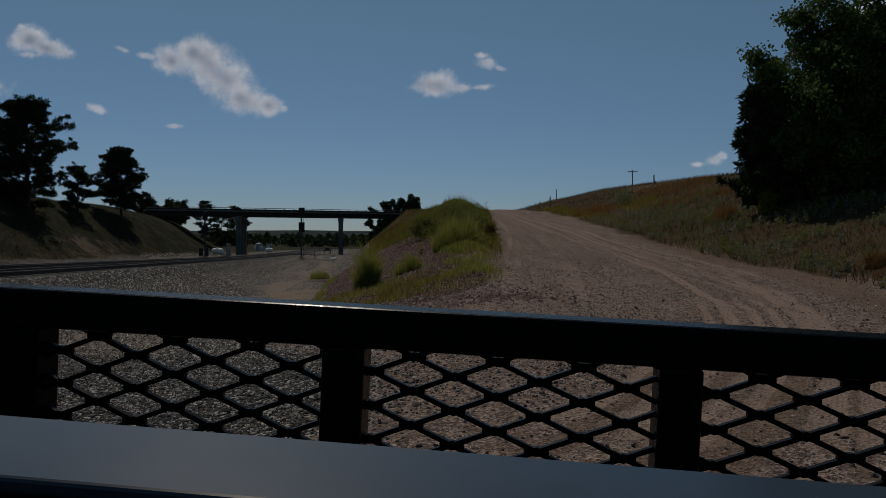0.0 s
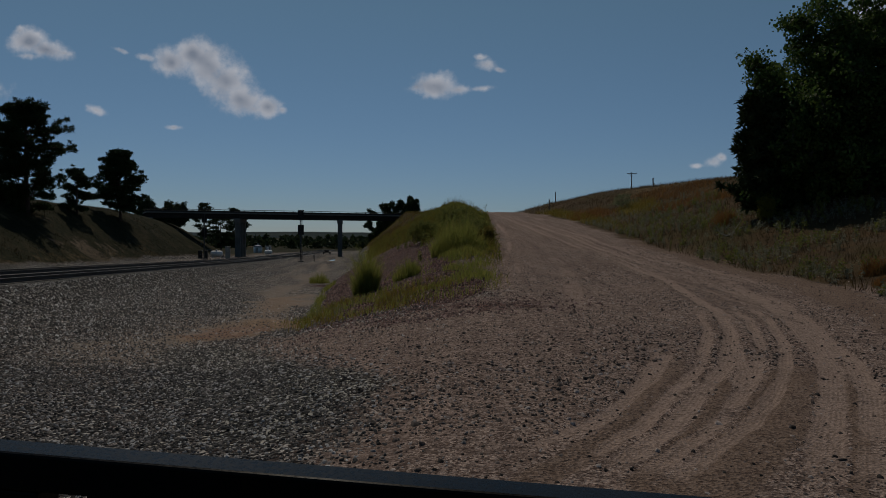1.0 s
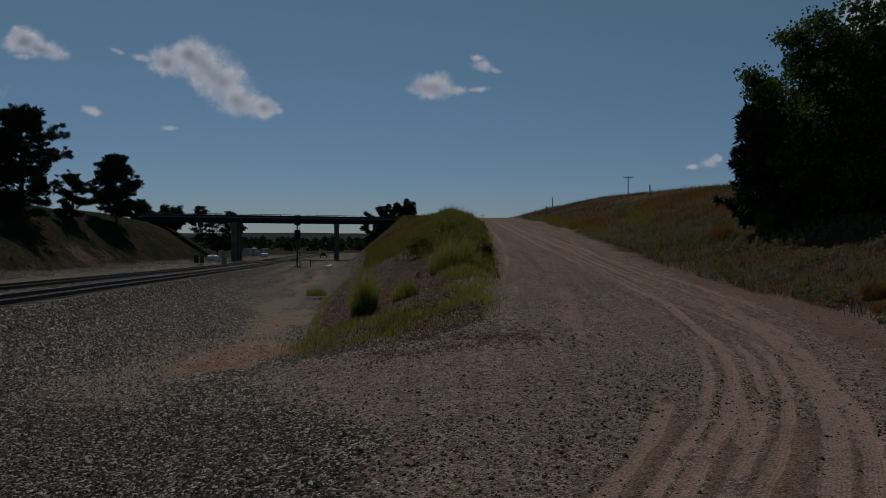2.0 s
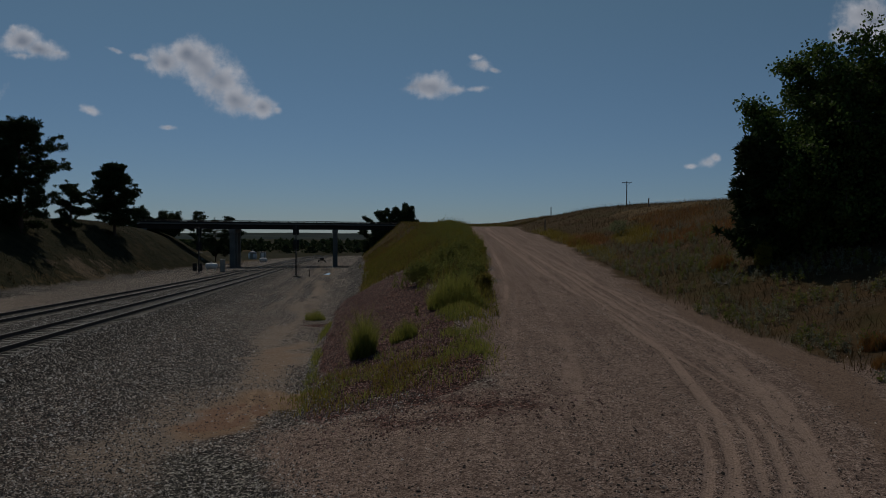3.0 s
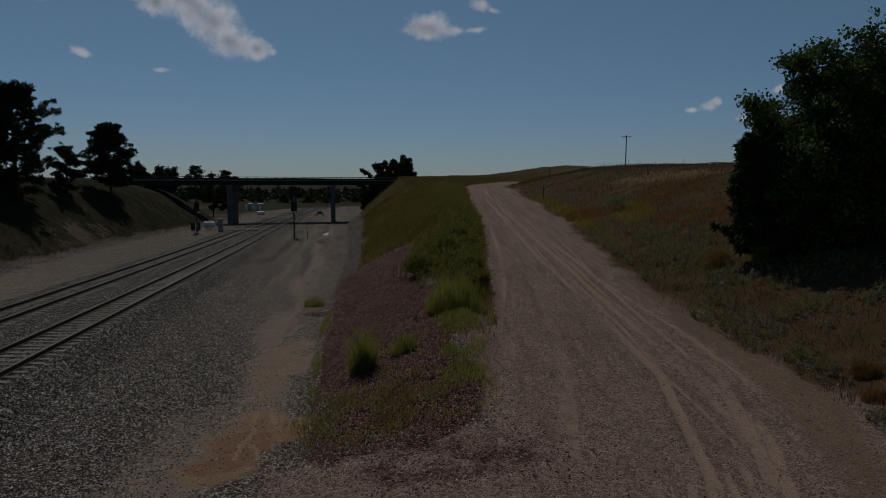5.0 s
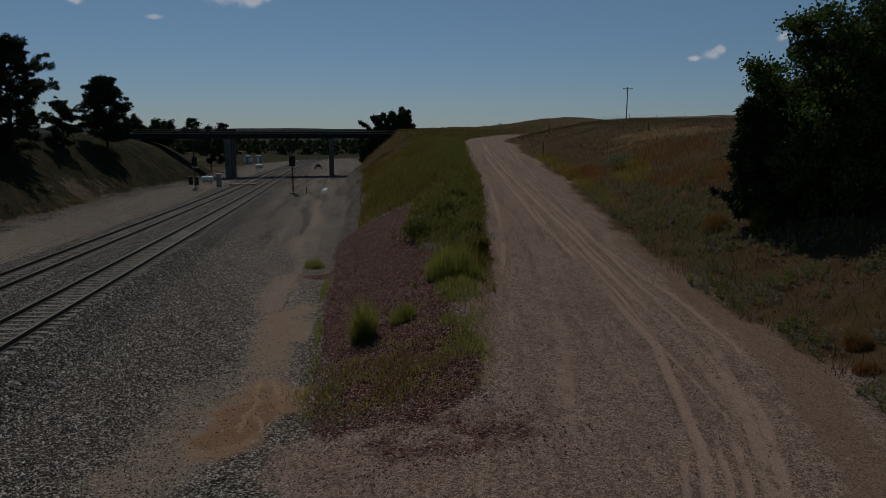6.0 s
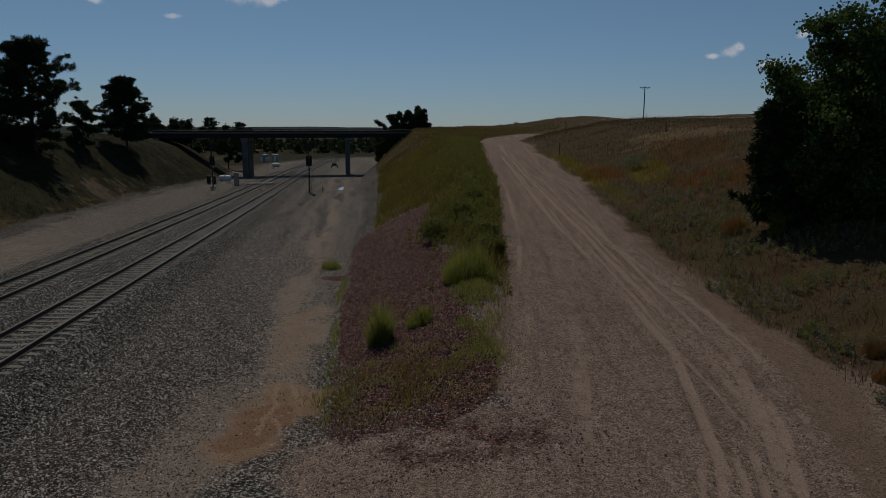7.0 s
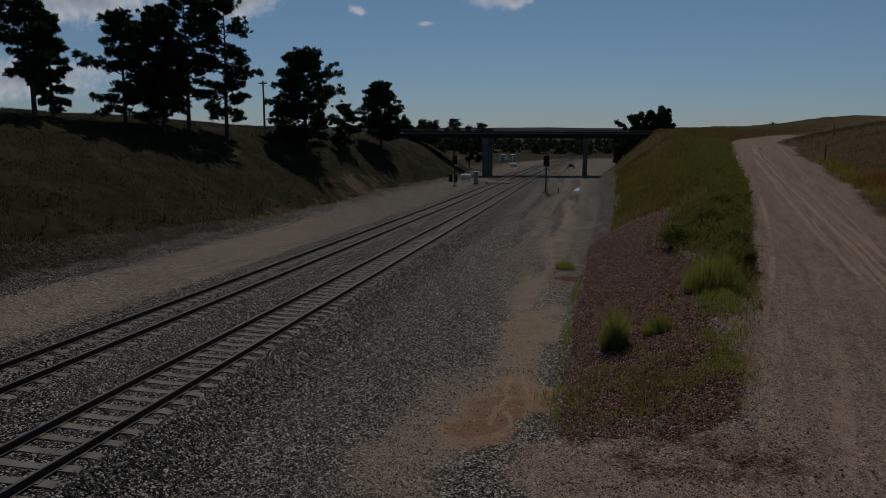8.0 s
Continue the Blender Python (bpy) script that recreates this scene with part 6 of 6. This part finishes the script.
def build_cabinet(x, y, w, d, h, material, label, name="equipment_cabinet"):
    c = new(name)
    c.matrix_world = Matrix.Translation(spot(x, y)) @ Matrix.Rotation(TRACK_TURN, 4, "Z")
    tagged(c, label, "cabinet", "trackside cabinets")
    part("plinth", box((-w / 2 - 0.08, -d / 2 - 0.08, -0.4), (w / 2 + 0.08, d / 2 + 0.08, 0.12), 0.02), BRIDGE_CONCRETE, c)
    part("body", box((-w / 2, -d / 2, 0.12), (w / 2, d / 2, h), 0.025), material, c)
    part("roof", box((-w / 2 - 0.06, -d / 2 - 0.06, h), (w / 2 + 0.06, d / 2 + 0.06, h + 0.07), 0.02), material, c)
    door = part("door", box((-w / 2 + 0.06, -d / 2 - 0.022, 0.2), (w / 2 - 0.06, -d / 2 - 0.002, h - 0.1), 0.006), material, c)
    part("handle", box((w / 2 - 0.2, -d / 2 - 0.06, h * 0.5), (w / 2 - 0.16, -d / 2 - 0.02, h * 0.5 + 0.18), 0.006), GALVANISED, door)
    return c


build_cabinet(-33.9, 112.6, 0.7, 0.7, 2.0, CABINET_GREY, "tan metal equipment cabinet beside the far track")
build_cabinet(-40.3, 118.6, 0.6, 0.6, 1.3, SIGNAL_BLACK, "dark metal case near the white tank")
build_cabinet(-39.4, 118.6, 0.6, 0.6, 1.3, SIGNAL_BLACK, "dark metal case near the white tank")


def lathe(profile, material, name, parent, m=None, sides=24, label=""):
    """A round body from (radius, height) pairs."""
    bm = bmesh.new()
    rings = [[bm.verts.new((r * math.cos(2 * math.pi * i / sides), r * math.sin(2 * math.pi * i / sides), h)) for i in range(sides)] for r, h in profile]
    for a, b in zip(rings, rings[1:]):
        for i in range(sides):
            f = bm.faces.new((a[i], a[(i + 1) % sides], b[(i + 1) % sides], b[i]))
            f.smooth = True
    bm.faces.new(rings[0][::-1])
    bm.faces.new(rings[-1])
    if m is not None:
        bmesh.ops.transform(bm, matrix=m, verts=bm.verts)
    return part(name, bm, material, parent, label)


def build_gas_tank(x, y, radius, length, label):
    t = new("gas_tank")
    t.matrix_world = Matrix.Translation(spot(x, y)) @ Matrix.Rotation(0.15, 4, "Z")
    tagged(t, label, "tank", "white tanks")
    half = length / 2
    profile = [(0.02, -half)] + [(radius * math.sin(a), -half + radius * 0.7 * (1 - math.cos(a))) for a in np.linspace(0.25, math.pi / 2, 6)]
    profile += [(r, -h) for r, h in profile[::-1]]
    lay = Matrix.Translation((0, 0, radius + 0.28)) @ Matrix.Rotation(math.pi / 2, 4, "Y")
    lathe(profile, WHITE_PAINT, "shell", t, lay)
    lathe([(0.17, 2 * radius + 0.24), (0.17, 2 * radius + 0.42), (0.10, 2 * radius + 0.47)], WHITE_PAINT, "valve_dome", t, None, 14)
    for s in (-0.3, 0.3):
        part("leg", box((s * length - 0.06, -radius * 0.6, -0.2), (s * length + 0.06, radius * 0.6, 0.42), 0.01), WHITE_PAINT, t)


build_gas_tank(-38.3, 120.9, 0.52, 2.1, "white propane tank on short legs beside the tracks")
build_gas_tank(-45.0, 184.0, 0.55, 2.2, "small white tank standing beyond the bridge")


def build_silo(x, y):
    s = new("storage_shed")
    s.matrix_world = Matrix.Translation(spot(x, y))
    tagged(s, "round white storage shed with conical roof beyond the bridge", "shed")
    lathe([(1.45, -0.2), (1.45, 2.0)], WHITE_PAINT, "wall", s)
    lathe([(1.6, 2.0), (0.9, 2.5), (0.25, 2.85), (0.25, 3.15), (0.1, 3.2)], GALVANISED, "roof", s, None, 24, "pale metal conical roof")
    part("door", box((-0.45, -1.50, 0.0), (0.45, -1.42, 1.85), 0.01), CABINET_GREY, s)


build_silo(-58.6, 226.0)


def build_shed(x, y):
    s = new("equipment_hut")
    s.matrix_world = Matrix.Translation(spot(x, y))
    tagged(s, "small grey metal hut beside the white shed", "hut")
    part("wall", box((-0.9, -0.8, -0.2), (0.9, 0.8, 2.3), 0.02), CABINET_GREY, s)
    part("roof", box((-1.0, -0.9, 2.3), (1.0, 0.9, 2.42), 0.02), GALVANISED, s)
    part("door", box((-0.4, -0.84, 0.0), (0.4, -0.80, 2.0), 0.005), WHITE_PAINT, s)


build_shed(-55.8, 228.0)


def build_crossing():
    panel = new("crossing_panel")
    y = 119.5
    panel.matrix_world = track_frame(y, -TRACK_GAP)
    tagged(panel, "pale concrete crossing panels across the far track", "crossing panel")
    for a, b in ((-1.3, -0.12), (0.12, 1.385), (1.625, 2.8)):
        for k in (-1.2, 0.0, 1.2):
            part("slab", box((a, k - 0.58, -0.2), (b, k + 0.58, -0.01), 0.015), TIE_CONCRETE, panel)


build_crossing()


def build_cart():
    cart = new("rail_cart")
    m = Matrix.Translation((0, 0, -0.1)) @ track_frame(195.0, 6.3)
    m.translation.z = height(m.translation.x, m.translation.y)
    cart.matrix_world = m
    tagged(cart, "dark maintenance cart on wheels beside the tracks", "cart")
    part("bed", box((-0.9, -1.4, 0.5), (0.9, 1.4, 0.72), 0.03), SIGNAL_BLACK, cart)
    part("hood", box((-0.6, -0.9, 0.72), (0.6, 0.5, 1.25), 0.08), SIGNAL_BLACK, cart)
    for x in (-0.85, 0.85):
        for y in (-0.9, 0.9):
            w = part("wheel", tube((x - 0.1, y, 0.36), (x + 0.1, y, 0.36), 0.36, None, 20), RUBBER, cart)
            part("hub", tube((x - 0.115, y, 0.36), (x + 0.115, y, 0.36), 0.17, None, 14), GALVANISED, w)


build_cart()


def build_marker(x, y, tall, material, label, thick=0.06):
    p = new("marker_post", None)
    p.matrix_world = Matrix.Translation(spot(x, y)) @ Matrix.Scale(float(grow(x, y)), 4)
    tagged(p, label, "post", "posts")
    part("shaft", tube((0, 0, -0.3), (random.uniform(-0.05, 0.05), 0, tall), thick, thick * 0.85, 8), material, p)
    part("top", tube((0, 0, tall - 0.02), (0, 0, tall + 0.03), thick * 1.1, thick * 0.6, 8), material, p)


for x, y, tall in ((18.2, 61.5, 0.75), (9.9, 66.0, 1.2), (13.0, 82.0, 1.2), (-16.8, 93.5, 0.9)):
    build_marker(x, y, tall, OLD_WOOD, "weathered wooden marker post in dry grass")


def build_fence():
    fence = new("wire_fence")
    tagged(fence, "old wire fence with wooden posts along the hill crest", "fence")
    spots = [(17.5 + 1.05 * k, 100.0 - 1.9 * k) for k in range(0, 19, 2)]
    tops = []
    for k, (x, y) in enumerate(spots):
        x, y, z = spot(x, y)
        t = 0.85 + random.uniform(-0.12, 0.12)
        part("post", tube((x, y, z - 0.3), (x + random.uniform(-0.06, 0.06), y, z + t), 0.03, 0.026, 7), OLD_WOOD, fence)
        tops.append((x, y, z))
    for h in (0.35, 0.6, 0.82):
        bm = bmesh.new()
        for a, b in zip(tops, tops[1:]):
            add_tube(bm, (a[0], a[1], a[2] + h), (b[0], b[1], b[2] + h), 0.008, None, 4)
        part("wire", bm, GALVANISED, fence)


build_fence()


def build_utility_pole(x, y, top, label, arm=2.3):
    p = new("utility_pole")
    p.matrix_world = Matrix.Translation(spot(x, y))
    tagged(p, label, "utility pole", "utility poles")
    t = top - spot(x, y)[2]
    part("shaft", tube((0, 0, -0.5), (0, 0, t), 0.15, 0.10, 12), OLD_WOOD, p)
    part("crossarm", box((-arm / 2, -0.13, t - 0.42), (arm / 2, -0.01, t - 0.27), 0.01), OLD_WOOD, p)
    for e in (-0.45, -0.12, 0.32, 0.46):
        part("insulator", tube((e * arm, -0.07, t - 0.27), (e * arm, -0.07, t - 0.1), 0.05, 0.03, 8), GALVANISED, p)
    bm = bmesh.new()
    for e in (-1, 1):
        add_tube(bm, (0, -0.1, t - 1.0), (e * arm * 0.32, -0.1, t - 0.4), 0.018, None, 6)
    part("brace", bm, GALVANISED, p)


build_utility_pole(31.6, 119.5, 16.45, "weathered wooden utility pole with crossarm on the hill")
build_utility_pole(-60.4, 92.0, 12.8, "grey wooden utility pole behind the pines", 1.2)


# dead branches on the verge
def build_branches(x, y):
    rng = np.random.default_rng(3)
    verts, faces = [], []
    x, y, z = spot(x, y)
    for k in range(9):
        a = rng.uniform(0, 2 * math.pi)
        pts = wander(rng, (x + rng.normal(0, 0.15), y + rng.normal(0, 0.15), z + 0.05), (math.cos(a), math.sin(a), rng.uniform(0.1, 0.9)), rng.uniform(0.5, 1.0), 4, 0.25)
        for i in range(4):
            limb(verts, faces, pts[i], pts[i + 1], 0.022 * (1 - 0.2 * i), 0.022 * (1 - 0.2 * (i + 1)), 5)
    tagged(new("dead_branch", mesh_of("dead_branch", verts, faces, DEAD_TWIG, True)), "bleached dead branches lying on the verge", "branch")


build_branches(11.2, 28.0)


def build_puddle(x, y, a, b, label):
    x, y, z = spot(x, y)
    z += 0.03
    rng = np.random.default_rng(int(abs(x * 10)))
    r = [1 + 0.22 * math.sin(3 * t + x) + rng.uniform(-0.1, 0.1) for t in np.linspace(0, 2 * math.pi, 28, endpoint=False)]
    bm = bmesh.new()
    top = [bm.verts.new((x + a * r[i] * math.cos(2 * math.pi * i / 28), y + b * r[i] * math.sin(2 * math.pi * i / 28), z)) for i in range(28)]
    bm.faces.new(top)
    ob = part("puddle", bm, WATER)
    tagged(ob, label, "puddle", kind="structure")


build_puddle(-15.6, 99.5, 0.46, 4.6, "shallow bright puddle on the gravel flats")


# ---------------------------------------------------------------- trees beyond the bridge, far woods, far hills
def build_far_trees():
    # x, y, height of the top, spread, kind
    rows = (
        (-66.9, 160.0, 10.0, 2.6, "leafy"), (-64.8, 160.0, 8.0, 2.2, "leafy"), (-61.2, 160.0, 8.9, 2.9, "leafy"), (-59.3, 160.0, 8.6, 2.6, "leafy"),
        (-57.6, 172.0, 8.7, 2.4, "pine"), (-55.4, 178.0, 7.0, 2.2, "pine"), (-49.9, 172.0, 7.4, 2.4, "pine"), (-52.4, 186.0, 6.0, 2.2, "pine"),
        (-15.0, 174.0, 8.8, 1.5, "crest"), (-13.0, 172.0, 9.8, 1.7, "crest"), (-10.8, 174.0, 10.4, 1.7, "crest"), (-8.6, 172.0, 10.6, 1.6, "crest"), (-6.6, 173.0, 11.2, 1.5, "crest"),
        (-18.6, 186.0, 6.0, 1.5, "crest"),
    )
    for k, (x, y, top, r, kind) in enumerate(rows):
        tall = top - (LEVEL + (spot(x, y)[2] - LEVEL) / float(grow(x, y)))
        if kind == "pine":
            as_tree("pine_tree", *pine_parts(70 + k, tall, 0.2, r, 0.18, 1.0, 26), BARK_PINE, NEEDLES, "dark pine standing beyond the bridge", "tree", (x, y), k, 1.0, "trees beyond the bridge")
        else:
            as_tree("broadleaf_tree", *cottonwood_parts(80 + k, tall, r, 0.16, 0.32, 0.45, 0.1), BARK_COTTON, FAR_LEAVES, "dark green broadleaf tree beyond the bridge", "tree", (x, y), k, 1.0, "trees beyond the bridge")


build_far_trees()


def build_woods():
    rng = np.random.default_rng(9)
    n = 380
    x, y = rng.uniform(-230, 10, n), rng.uniform(340, 520, n)
    m = (x < -0.08 * y) | (y > 420)
    x, y = x[m], y[m]
    z = surface_z(x, y)
    tall = rng.uniform(3.2, 6.2, len(x))
    c, r = [], []
    for i in range(len(x)):
        for k in range(9):
            f = rng.uniform(0.05, 1)
            c.append((x[i] + rng.normal(0, 1.5) * (1.2 - f), y[i] + rng.normal(0, 1.5) * (1.2 - f), z[i] + f * tall[i]))
            r.append(1.3 * (1.25 - f))
    v, f = leaf_cloud(rng, np.array(c), np.array(r), 12, 1.5)
    tagged(new("far_woods", mesh_np("far_woods", v, f, FAR_LEAVES)), "dark belt of woods across the valley", "woods", kind="stuff")
    n = 170
    x, y = rng.uniform(-30, 55, n), rng.uniform(560, 620, n)
    z = surface_z(x, y)
    c = np.repeat(np.stack([x, y, z], -1), 6, 0) + np.stack([rng.normal(0, 2, 6 * n), rng.normal(0, 2, 6 * n), rng.uniform(0, 6, 6 * n)], -1)
    v, f = leaf_cloud(rng, c, np.full(len(c), 1.8), 16, 1.1)
    tagged(new("far_woods", mesh_np("far_woods", v, f, FAR_LEAVES)), "low dark woods on the far ridge", "woods", kind="stuff")


build_woods()


def build_far_hills():
    for name, y0, top, seed, label in (("far_hill", 1300.0, 12.0, 3, "low wooded hills on the horizon"), ("far_hill", 2300.0, 24.0, 8, "hazy distant ridge")):
        xs = np.linspace(-2600, 2600, 200)
        ys = np.linspace(0, 600, 12)
        X, Y = np.meshgrid(xs, ys)
        ridge = top * (0.35 + 0.65 * fbm(X, X * 0, 420.0, seed)) * np.sin(np.clip(Y / 600, 0, 1) * math.pi) ** 0.8
        Z = -8 + ridge + 3.0 * fbm(X, Y, 60, seed + 1)
        nx = len(xs)
        i = (np.arange(len(ys) - 1)[:, None] * nx + np.arange(nx - 1)[None, :]).ravel()
        me = mesh_np(name, np.stack([X, Y + y0, Z], -1).reshape(-1, 3), np.stack([i, i + 1, i + nx + 1, i + nx], -1), FAR_HILL, True)
        tagged(new(name, me), label, "hill", kind="structure")


FAR_HILL = surface("far_hill", (0.022, 0.034, 0.036), (0.04, 0.05, 0.044), 0.012, 0.2, 0.95, 0.5, spec=0.02)
build_far_hills()
